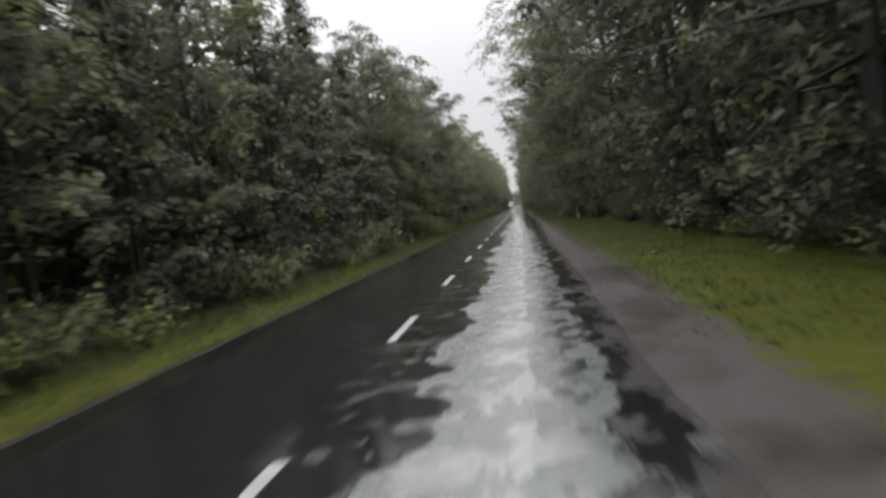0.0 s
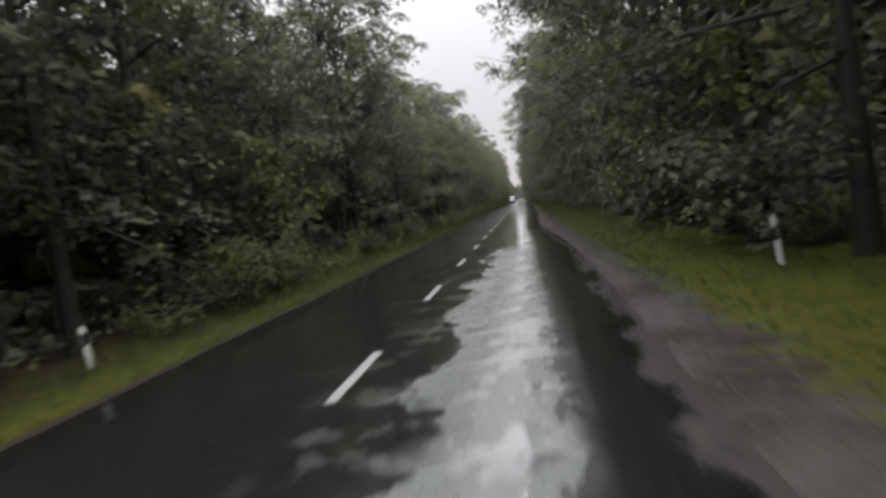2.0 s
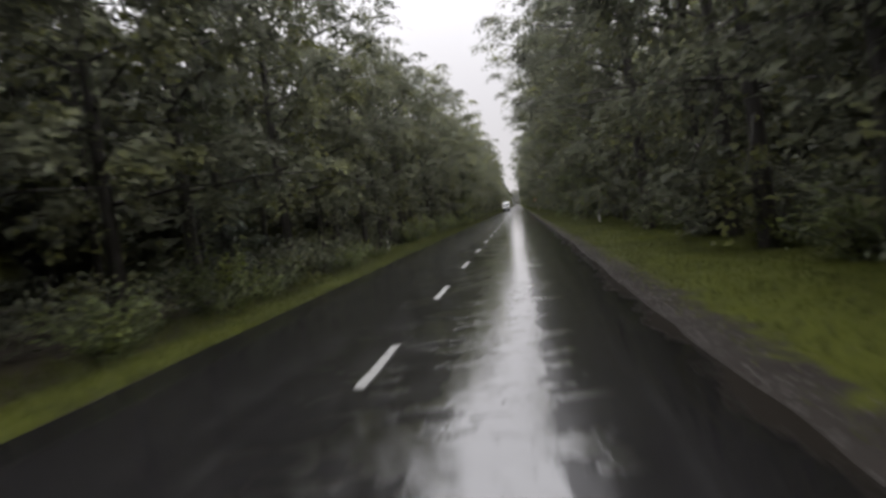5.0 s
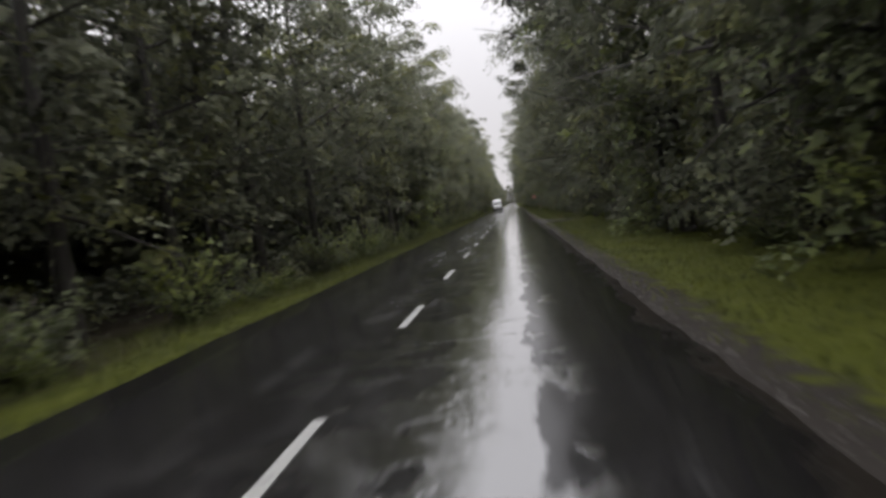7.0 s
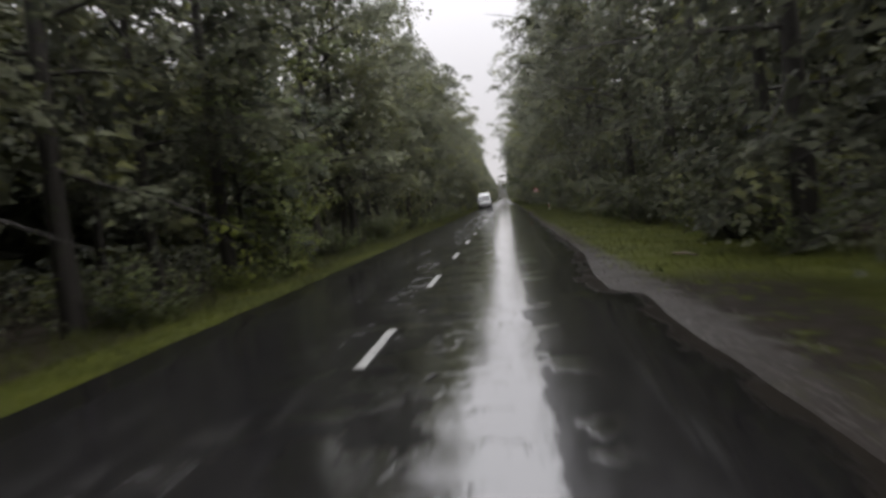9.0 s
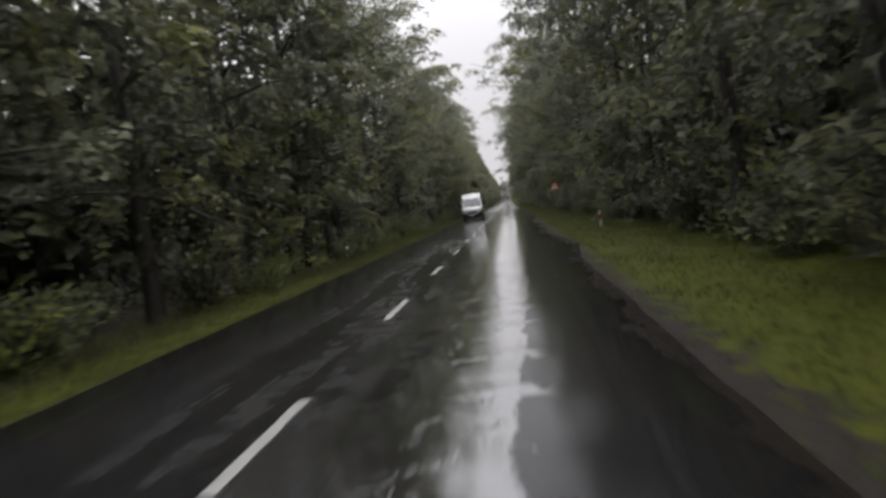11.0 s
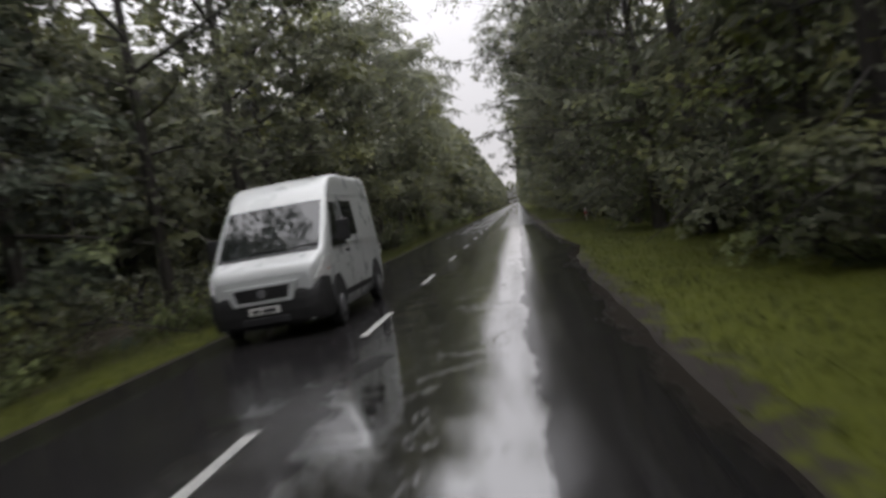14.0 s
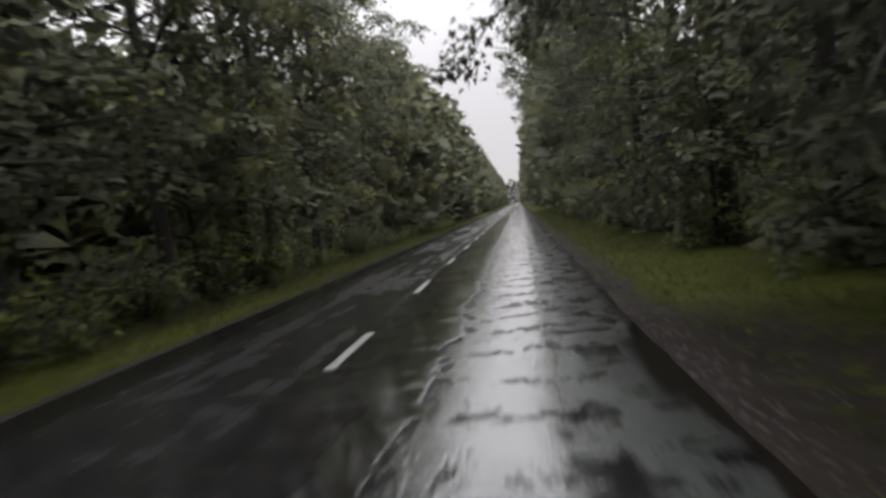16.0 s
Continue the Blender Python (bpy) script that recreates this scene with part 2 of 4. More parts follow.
    body = wire(t, "ShaderNodeBsdfPrincipled", {"Base Color": colour, "Roughness": rough, "IOR": 1.6, "Normal": bump,
                                                "Specular IOR Level": both(most(ramp(t, film, 0.0, 1.0, 0.15, 0.5), both(pale, 0.42), both(most(smear, dull_lane), 0.42)), open_part),
                                                "Coat Weight": both(most(film, both(pale_last, 0.35), both(pale_first, 0.12)), open_part, ramp(t, smear, 0.0, 1.0, 0.95, 0.1)),
                                                "Coat Roughness": rough, "Coat IOR": 2.1, "Coat Normal": bump})
    finish(t, body.outputs[0])
    return m


def ground_material():
    m, t = material("verge and forest floor")
    at = wire(t, "ShaderNodeNewGeometry").outputs["Position"]
    xyz = wire(t, "ShaderNodeSeparateXYZ", {0: at})
    n1, n2, fine = fleck(t, at, 0.7, 4.0), fleck(t, at, 3.5, 5.0), fleck(t, at, 40.0, 3.0)
    grass = mixed(t, n2, (0.046, 0.054, 0.0066), (0.068, 0.077, 0.0088))
    litter = mixed(t, n2, (0.014, 0.011, 0.007), (0.036, 0.029, 0.018))
    dark_gravel = mixed(t, fine, (0.012, 0.0105, 0.009), (0.042, 0.036, 0.031))
    pale_gravel = mixed(t, fine, (0.03, 0.028, 0.026), (0.1, 0.094, 0.088))
    mouth = calc(t, "MULTIPLY", ramp(t, xyz.outputs["Y"], 171.0, 175.0), ramp(t, xyz.outputs["Y"], 181.0, 188.0, 0.8, 0.0))
    gravel = mixed(t, calc(t, "MAXIMUM", mouth, calc(t, "MULTIPLY", calc(t, "MULTIPLY", ramp(t, xyz.outputs["Y"], 46.0, 60.0, 1.0, 0.0), ramp(t, xyz.outputs["X"], -1.0, 1.0)), ramp(t, n1, 0.35, 0.6))), dark_gravel, pale_gravel)
    off = calc(t, "ADD", xyz.outputs["X"], calc(t, "MULTIPLY", calc(t, "SUBTRACT", n1, 0.5), 1.8))
    wood = calc(t, "MAXIMUM", ramp(t, off, -6.6, -5.6, 1.0, 0.0), ramp(t, off, 8.2, 9.6))
    shoulder = calc(t, "MULTIPLY", ramp(t, calc(t, "ADD", xyz.outputs["X"], calc(t, "MULTIPLY", calc(t, "SUBTRACT", n2, 0.5), 2.0)), 3.75, 4.3, 1.0, 0.0),
                    ramp(t, xyz.outputs["X"], -3.75, -3.6))
    track = None
    for y0 in (175.5, 304.5):
        gap = calc(t, "ABSOLUTE", calc(t, "SUBTRACT", calc(t, "MULTIPLY_ADD", n1, 3.0, xyz.outputs["Y"]), y0 + 1.5))
        dirt = calc(t, "MULTIPLY", ramp(t, gap, 2.2, 5.6, 1.0, 0.0), calc(t, "MULTIPLY", ramp(t, xyz.outputs["X"], 3.2, 3.6), ramp(t, xyz.outputs["X"], 5.2, 7.2, 1.0, 0.0)))
        track = calc(t, "MAXIMUM", track, dirt) if track else dirt
    colour = mixed(t, wood, grass, litter)
    colour = mixed(t, calc(t, "MULTIPLY", track, ramp(t, n2, 0.34, 0.5, 0.25, 1.0)), colour, mixed(t, ramp(t, n2, 0.4, 0.62), (0.006, 0.005, 0.004), mixed(t, fine, (0.012, 0.0095, 0.0075), (0.036, 0.029, 0.023))))
    colour = mixed(t, shoulder, colour, gravel)
    bump = wire(t, "ShaderNodeBump", {"Height": calc(t, "ADD", n2, calc(t, "MULTIPLY", fine, 0.4)), "Strength": 0.6, "Distance": 0.03}).outputs[0]
    body = wire(t, "ShaderNodeBsdfPrincipled", {"Base Color": colour, "Roughness": ramp(t, n1, 0.3, 0.7, 0.6, 0.9), "Specular IOR Level": 0.12, "Normal": bump})
    finish(t, body.outputs[0])
    return m


def bark_material():
    m, t = material("wet bark")
    at = wire(t, "ShaderNodeTexCoord").outputs["Object"]
    n = fleck(t, at, 6.0, 6.0, 0.6, (3, 3, 0.5))
    moss = fleck(t, at, 1.4, 3.0)
    colour = mixed(t, n, (0.01, 0.0085, 0.0072), (0.038, 0.032, 0.027))
    colour = mixed(t, ramp(t, moss, 0.55, 0.7), colour, (0.04, 0.05, 0.02))
    bump = wire(t, "ShaderNodeBump", {"Height": n, "Strength": 0.8, "Distance": 0.03}).outputs[0]
    finish(t, wire(t, "ShaderNodeBsdfPrincipled", {"Base Color": colour, "Roughness": 0.6, "Normal": bump}).outputs[0])
    return m


def paint_material():
    m, t = material("worn white road paint")
    at = wire(t, "ShaderNodeNewGeometry").outputs["Position"]
    wear, fine = fleck(t, at, 7.0, 5.0, 0.7), fleck(t, at, 120.0, 2.0)
    w = calc(t, "MAXIMUM", ramp(t, wear, 0.54, 0.68), ramp(t, fine, 0.66, 0.74))
    colour = mixed(t, w, mixed(t, fine, (0.25, 0.25, 0.238), (0.38, 0.38, 0.363)), (0.05, 0.05, 0.05))
    finish(t, wire(t, "ShaderNodeBsdfPrincipled", {"Base Color": colour, "Roughness": 0.42}).outputs[0])
    return m


ASPHALT, GROUND, BARK, PAINT = asphalt_material(), ground_material(), bark_material(), paint_material()
LEAF_OAK = leaf_material("broad leaves", (0.094, 0.102, 0.062), (0.124, 0.133, 0.079))
LEAF_HAZEL = leaf_material("fresh leaves", (0.09, 0.112, 0.043), (0.15, 0.176, 0.06))
LEAF_SPRUCE = leaf_material("needles", (0.034, 0.044, 0.029), (0.052, 0.064, 0.04), 0.5, 0.15)
GRASS = leaf_material("grass blades", (0.046, 0.054, 0.0062), (0.064, 0.073, 0.0078), 0.6, 0.3, 0.2, 5.0, 0.1)
WHITE_PLASTIC = plain("white plastic", (0.6, 0.6, 0.57), 0.45)
BLACK_PLASTIC = plain("black plastic", (0.018, 0.018, 0.02), 0.45)
RED_FOIL = plain("red reflective sheet", (0.52, 0.016, 0.026), 0.4)
SIGN_WHITE = plain("pale sign face", (0.72, 0.7, 0.62), 0.4, wear=0.06)
POLE_GREY = plain("weathered grey pole", (0.11, 0.115, 0.115), 0.6, 0.2)
ZINC = plain("galvanised steel", (0.36, 0.37, 0.38), 0.45, 0.7)


# ---- building blocks ----
def mesh_of(name, verts, faces, mat, smooth=False):
    """A mesh from arrays: n x 3 places and m x 3 or m x 4 corners."""
    verts, faces = np.asarray(verts, dtype=np.float32), np.asarray(faces, dtype=np.int32)
    me = bpy.data.meshes.new(name)
    k = faces.shape[1]
    me.vertices.add(len(verts))
    me.vertices.foreach_set("co", verts.ravel())
    me.loops.add(faces.size)
    me.loops.foreach_set("vertex_index", faces.ravel())
    me.polygons.add(len(faces))
    me.polygons.foreach_set("loop_start", np.arange(0, faces.size, k, dtype=np.int32))
    me.polygons.foreach_set("loop_total", np.full(len(faces), k, dtype=np.int32))
    me.polygons.foreach_set("use_smooth", np.full(len(faces), smooth))
    me.materials.append(mat)
    me.update(calc_edges=True)
    me.validate()
    return me


def part(name, bm, mat, parent=None, label=""):
    """Links a bmesh as one mesh object under a thing or a part."""
    me = bpy.data.meshes.new(name)
    bm.to_mesh(me)
    bm.free()
    me.materials.append(mat)
    ob = new(name, me)
    ob.parent = parent
    return tagged(ob, label)


def part_np(name, verts, faces, mat, parent=None, label="", smooth=False):
    ob = new(name, mesh_of(name, verts, faces, mat, smooth))
    ob.parent = parent
    return tagged(ob, label)


def unit(v):
    return v / np.maximum(np.linalg.norm(v, axis=-1, keepdims=True), 1e-6)


def tube(points, radii, sides):
    """A tapered tube along points, as arrays."""
    points = np.asarray(points, dtype=float)
    way = unit(np.gradient(points, axis=0))
    ref = np.where(np.abs(way[:, 2:3]) > 0.9, np.array([[1.0, 0, 0]]), np.array([[0, 0, 1.0]]))
    a = unit(np.cross(way, ref))
    b = np.cross(way, a)
    ang = np.linspace(0, 2 * np.pi, sides, endpoint=False)
    ring = a[:, None] * np.cos(ang)[None, :, None] + b[:, None] * np.sin(ang)[None, :, None]
    verts = (points[:, None] + ring * np.asarray(radii)[:, None, None]).reshape(-1, 3)
    i, j = np.meshgrid(np.arange(len(points) - 1), np.arange(sides), indexing="ij")
    k = (j + 1) % sides
    faces = np.stack([i * sides + j, i * sides + k, (i + 1) * sides + k, (i + 1) * sides + j], -1).reshape(-1, 4)
    return verts, faces


def leaning(ob, lie):
    """Stores the way that each leaf (three corners) leans."""
    ob.data.attributes.new("lie", "FLOAT_VECTOR", "POINT").data.foreach_set("vector", np.repeat(unit(lie), 3, 0).astype(np.float32).ravel())
    return ob


def joined(pieces):
    verts, faces, n = [], [], 0
    for v, f in pieces:
        verts.append(v)
        faces.append(f + n)
        n += len(v)
    return np.concatenate(verts), np.concatenate(faces)


def leaves(rng, centres, length, width, out, up=None):
    """Pointed leaves at centres; out: the way each points, roughly; up: the side that they turn to the light."""
    n = len(centres)
    axis = unit(out + rng.normal(0, 0.55, (n, 3)))
    if up is None:
        up = rng.normal(0, 0.6, (n, 3)) + np.array([0, 0, 1.0])
    else:
        up = unit(up) + rng.normal(0, 0.2, (n, 3))
        axis = unit(axis - up * (axis * up).sum(1, keepdims=True) / (up * up).sum(1, keepdims=True))
    flat = unit(np.cross(axis, up))
    size = rng.uniform(0.5, 1.4, (n, 1))
    le, wi = length * size, width * size
    v = np.stack([centres - flat * wi * 0.5, centres + flat * wi * 0.5, centres + axis * le], 1).reshape(-1, 3)
    return v, np.arange(3 * n).reshape(-1, 3)


# ---- the ground, one sheet with a slight fall from the road to the wood ----
def wave(y, seed, step):
    """Smooth noise along the road, -1 to 1."""
    return noise.noise(Vector((y / step, seed * 7.3, 0.5)))


LEFT_EDGE = -3.4


def left_edge(y):
    """The left edge of the asphalt, a little wavering."""
    return float(np.interp(y, [-60, 50, 110, 170, 215, 295, 900], [-3.25, -3.25, -3.48, -3.55, -3.4, -3.2, -3.2])) + 0.04 * wave(y, 9, 2.0) + 0.04 * wave(y, 8, 0.6)


def right_edge(y):
    """The ragged right edge of the asphalt."""
    ys = [-60, 20, 30, 38, 48, 58, 66, 74, 95, 115, 170, 176.9, 177.4, 180, 184, 215, 222, 225.7, 229, 233, 240, 242.5, 244.2, 247, 250, 254, 257, 260, 264, 272, 277, 280, 283, 287, 300, 330, 900]
    xs = [2.95, 2.9, 3.0, 3.12, 3.25, 2.95, 2.65, 2.85, 3.3, 3.4, 3.42, 3.42, 3.1, 3.18, 3.42, 3.55, 3.63, 3.95, 3.7, 3.47, 3.7, 3.93, 3.55, 3.4, 3.52, 3.85, 4.08, 3.85, 3.7, 3.6, 3.72, 4.12, 3.86, 3.7, 3.45, 3.4, 3.4]
    return float(np.interp(y, ys, xs)) + 0.06 * wave(y, 3, 3.0) + 0.05 * wave(y, 4, 0.8)


RIGHT_ROWS = [max(3.6, right_edge(0.25 * k)) for k in range(-200, 1600)]


def ground_height(x, y):
    side = -LEFT_EDGE if x < 0 else RIGHT_ROWS[min(1799, max(0, int(4 * y) + 200))]
    d = max(0.0, abs(x) - side)
    z = -0.035 - (0.05 + 0.28 * min(1.0, d / 3.5)) * min(1.0, d / 0.5)
    return z + 0.06 * noise.noise(Vector((x / 1.7, y / 2.3, 2.0))) * min(1.0, d / 1.0)


def build_ground():
    xs = [-2500, -300, -60, -30, -18, -13, -10.5, -9, -8, -7, -6.2, -5.4, -4.8, -4.3, -3.9, -3.6, -3.4, -3.2, 2.4, 3.0, 3.6, 3.9, 4.2, 4.6, 5.2, 6, 6.8, 7.6, 8.4, 9.5, 11, 14, 20, 35, 70, 300, 2500]
    ys = [-2500, -300, -80] + list(np.arange(-40, 340, 1.6)) + list(np.arange(340, 720, 12)) + [800, 1200, 2500]
    verts = [(x, y, ground_height(x, y)) for y in ys for x in xs]
    w = len(xs)
    faces = [(j * w + i, j * w + i + 1, (j + 1) * w + i + 1, (j + 1) * w + i) for j in range(len(ys) - 1) for i in range(w - 1)]
    ob = new("ground", mesh_of("ground", verts, faces, GROUND, True))
    return tagged(ob, "mown grass verge and dark forest floor beside the wet road", "ground", kind="structure")


build_ground()


def build_road():
    """The asphalt slab: top with a ragged right edge, and broken side faces."""
    ys = np.concatenate([np.arange(-40, 340, 0.3), np.arange(340, 900, 8.0)])
    cols = np.linspace(0, 1, 9)
    verts, n = [], len(cols) + 2
    for y in ys:
        l = left_edge(y)
        r = right_edge(y)
        verts.append((l - 0.05, y, -0.2))
        verts += [(l + (r - l) * c, y, -0.006 if c in (0, 1) else 0.012 * wave(y, 20 + int(c * 8), 6.0) * min(1, 4 * c * (1 - c)) * 0.3) for c in cols]
        verts.append((r + 0.05, y, -0.2))
    faces = [(j * n + i, j * n + i + 1, (j + 1) * n + i + 1, (j + 1) * n + i) for j in range(len(ys) - 1) for i in range(n - 1)]
    me = mesh_of("road", verts, faces, ASPHALT, True)
    rims = np.array([(x - left_edge(y), right_edge(y) - x) for x, y, z in verts], dtype=np.float32)
    for k, title in enumerate(("from_left", "from_right")):
        me.attributes.new(title, "FLOAT", "POINT").data.foreach_set("value", rims[:, k].copy())
    ob = new("road", me)
    return tagged(ob, "narrow wet asphalt road with puddles and crumbling edges", "road", kind="structure")


road = build_road()


def dash_mesh(seed):
    rng = random.Random(seed)
    bm = bmesh.new()
    n = 9
    left = [bm.verts.new((-0.06 + rng.uniform(-0.008, 0.006), 2.0 * i / n + (rng.uniform(-0.03, 0.03) if i in (0, n) else 0), 0)) for i in range(n + 1)]
    right = [bm.verts.new((0.06 + rng.uniform(-0.006, 0.008), 2.0 * i / n + (rng.uniform(-0.03, 0.03) if i in (0, n) else 0), 0)) for i in range(n + 1)]
    faces = [bm.faces.new((left[i], right[i], right[i + 1], left[i + 1])) for i in range(n)]
    top = bmesh.ops.extrude_face_region(bm, geom=faces)
    bmesh.ops.translate(bm, vec=(0, 0, 0.006), verts=[v for v in top["geom"] if isinstance(v, bmesh.types.BMVert)])
    bmesh.ops.recalc_face_normals(bm, faces=bm.faces)
    me = bpy.data.meshes.new("lane_marking")
    bm.to_mesh(me)
    bm.free()
    me.materials.append(PAINT)
    return me


dashes = [dash_mesh(s) for s in range(6)]
for k in range(-6, 75):
    ob = new("lane_marking", dashes[(k * 5) % 6])
    ob.parent = road
    ob.location = (0.02 * wave(k, 30, 1.3), 6.0 * k, 0.003)


# ---- trees ----
def crown_reach(u, kind):
    """How far limbs reach at the height u (0 foot to 1 top)."""
    if kind == "conifer":
        return 0.12 + 0.95 * (1 - u) ** 0.9
    return max(0.12, (1 - abs((u - 0.53) / 0.52) ** 3.0)) ** 0.7


def tree_arrays(seed, height, reach, low, limbs, boughs, per_bough, leaf, kind="broad", toward=1.35, sides=6, inner=64, behind=1.0):
    """Trunk with limbs, and leaves in boughs along them. The crown reaches further towards +x, where the road is."""
    rng = np.random.default_rng(seed)
    n = 9
    h = np.linspace(0, 1, n)
    drift = np.cumsum(rng.normal(0, 0.1, (n, 2)), 0) * h[:, None] * (0.3 if kind == "conifer" else 1.0)
    trunk = np.column_stack([drift, h * height * 0.94])
    trunk[0, 2] = -0.4
    radius = (0.0105 * height) * (1 - h) ** 0.8 + 0.025
    radius[0] *= 1.3
    wood, centres, outs = [tube(trunk, radius, sides)], [], []
    for i in range(limbs):
        u = low + (0.97 - low) * ((i + rng.uniform(0, 1)) / limbs)
        ang = i * 2.399 + rng.normal(0, 0.3)
        way = np.array([math.cos(ang), math.sin(ang)])
        r = reach * crown_reach(u, kind) * rng.uniform(0.62, 1.14) * (toward if way[0] > 0.2 else 0.9) * (1.25 if i % 9 == 4 else 1.0)
        foot = np.array([np.interp(u, h, trunk[:, 0]), np.interp(u, h, trunk[:, 1]), u * height * 0.94])
        rise = -0.16 if kind == "conifer" else (0.5 - 0.35 * (u < 0.35) - 0.55 * (u < 0.2))
        s = np.linspace(0, 1, 5)[:, None]
        line = foot + np.column_stack([way[0] * s * r, way[1] * s * r, (rise * s * r) - 0.10 * r * s ** 2.2]) + rng.normal(0, 0.05 * r, (5, 3)) * s
        wood.append(tube(line[[0, 1, 2, 4]], np.linspace(0.016 * r + 0.02, 0.008, 4), 3))
        k = max(2, int(round(boughs / limbs * (0.4 + 0.8 * r / reach))))
        for j in range(k):
            s0 = 0.38 + 0.66 * (j + rng.uniform(0.2, 0.8)) / k
            p = foot + (line[-1] - foot) * s0 + np.append(rng.normal(0, 0.13 * r, 2), rng.normal(0, 0.07 * r))
            centres.append(p)
            outs.append(np.array([way[0], way[1], 0.0]))
    centres.append(np.array([trunk[-1, 0], trunk[-1, 1], height * 0.97]))
    outs.append(np.array([1.0, 0, 0]))
    centres, outs = np.array(centres), np.array(outs)
    m = len(centres)
    # every bough is a ragged, slightly domed pad of leaves whose rim droops
    a = rng.uniform(0, 2 * np.pi, (m, per_bough))
    rag = 1 + 0.3 * np.sin(3 * a + rng.uniform(0, 6, (m, 1))) + 0.22 * np.sin(7 * a + rng.uniform(0, 6, (m, 1)))
    q = rng.uniform(0.02, 1, (m, per_bough)) ** 0.55 * rag
    big = rng.uniform(0.62, 1.4, (m, 1)) * (0.8 if kind == "conifer" else 1.0)
    along, across = q * np.cos(a) * big * 1.02, q * np.sin(a) * big * 0.7
    cross = np.column_stack([-outs[:, 1], outs[:, 0], np.zeros(m)])
    tilt = rng.normal(0.0, 0.16, (m, 1))
    lift = rng.normal(0, 0.1, (m, per_bough)) * big + 0.16 * big - 0.42 * big * q ** 2 + along * tilt
    off = outs[:, None] * along[..., None] + cross[:, None] * across[..., None] + np.array([0, 0, 1.0]) * lift[..., None]
    places = (centres[:, None] + off).reshape(-1, 3)
    keep = places[:, 0] < 1.9 + 0.48 * np.maximum(0, places[:, 2] - 1.5)
    keep &= (places[:, 0] > -0.7) | (rng.random(len(places)) < behind)
    up = (outs[:, None] * (along / big * 0.85)[..., None] + cross[:, None] * (across / big * 1.5)[..., None] + np.array([0, 0, 1.0])).reshape(-1, 3)
    away = np.repeat(outs, per_bough, 0) * 0.8 + unit(off.reshape(-1, 3)) * 0.6 + np.array([0, 0, -0.3])
    # the shaded inside of the crown: larger sprays near the trunk
    n_in = int(height * inner)
    u = rng.uniform(low * 0.9, 0.93, n_in)
    a = rng.uniform(0, 2 * np.pi, n_in)
    r = reach * np.array([crown_reach(v, kind) for v in u]) * np.sqrt(rng.uniform(0.03, 0.36, n_in))
    deep = np.column_stack([r * np.cos(a), r * np.sin(a), u * height * 0.94])
    core = leaves(rng, deep, 0.3, 0.25, np.column_stack([np.cos(a), np.sin(a), np.full(n_in, -0.3)]))
    lie = np.concatenate([up[keep] + 0.35 * np.repeat(outs, per_bough, 0)[keep], np.column_stack([np.cos(a), np.sin(a), np.full(n_in, 0.6)])])
    return joined(wood), joined([leaves(rng, places[keep], leaf, leaf * 0.85, away[keep], up[keep]), core]), lie


def make_tree(seed, height, reach, low, limbs, boughs, per_bough, leaf, mat, label, kind="broad", toward=1.35, behind=0.14):
    wood, crown, lie = tree_arrays(seed, height, reach, low, limbs, boughs, per_bough, leaf, kind, toward, behind=behind)
    root = new("tree")
    part_np("trunk", *wood, BARK, root, smooth=True)
    leaning(part_np("crown", *crown, mat, root), lie)
    return tagged(root, label, "tree")


def overhang_arrays(seed, tips):
    """Long limbs that arch from the trunk to the given tips, with separate leaf clusters on their side twigs."""
    rng = np.random.default_rng(seed)
    wood, spots, outs = [], [], []
    for tip in np.array(tips, dtype=float):
        foot = np.array([0.0, 0.0, max(2.5, tip[2] - 2.2)])
        s = np.linspace(0, 1, 7)[:, None]
        line = foot + (tip - foot) * s + np.array([0, 0, 1.0]) * 0.9 * np.sin(s * np.pi) + rng.normal(0, 0.08, (7, 3)) * s
        wood.append(tube(line, np.linspace(0.09, 0.012, 7), 5))
        way = unit((tip - foot) * np.array([1, 1, 0]))
        side = np.array([-way[1], way[0], 0])
        for j in range(17):
            q = 0.36 + 0.64 * j / 16
            base = np.array([np.interp(q, s[:, 0], line[:, k]) for k in range(3)])
            end = base + side * rng.normal(0, 0.55) + way * rng.uniform(0.0, 0.4) + np.array([0, 0, rng.normal(-0.15, 0.35)])
            wood.append(tube([base, (base + end) / 2 + np.array([0, 0, 0.06]), end], [0.016, 0.011, 0.006], 3))
            spots.append(end)
            outs.append(unit(end - base + way * 0.3))
            if j % 2:
                spots.append(base + (end - base) * 0.45 + rng.normal(0, 0.1, 3))
                outs.append(unit(end - base + way * 0.5))
    spots, outs = np.array(spots), np.array(outs)
    off = rng.normal(0, 0.2, (len(spots), 44, 3)) * rng.uniform(0.6, 1.25, (len(spots), 1, 1)) * np.array([1, 1, 0.7])
    places = (spots[:, None] + off).reshape(-1, 3)
    lie = off.reshape(-1, 3) + np.array([0, 0, 0.15])
    return joined(wood), leaves(rng, places, 0.13, 0.1, np.repeat(outs, 44, 0) + unit(off.reshape(-1, 3)) * 0.6), lie


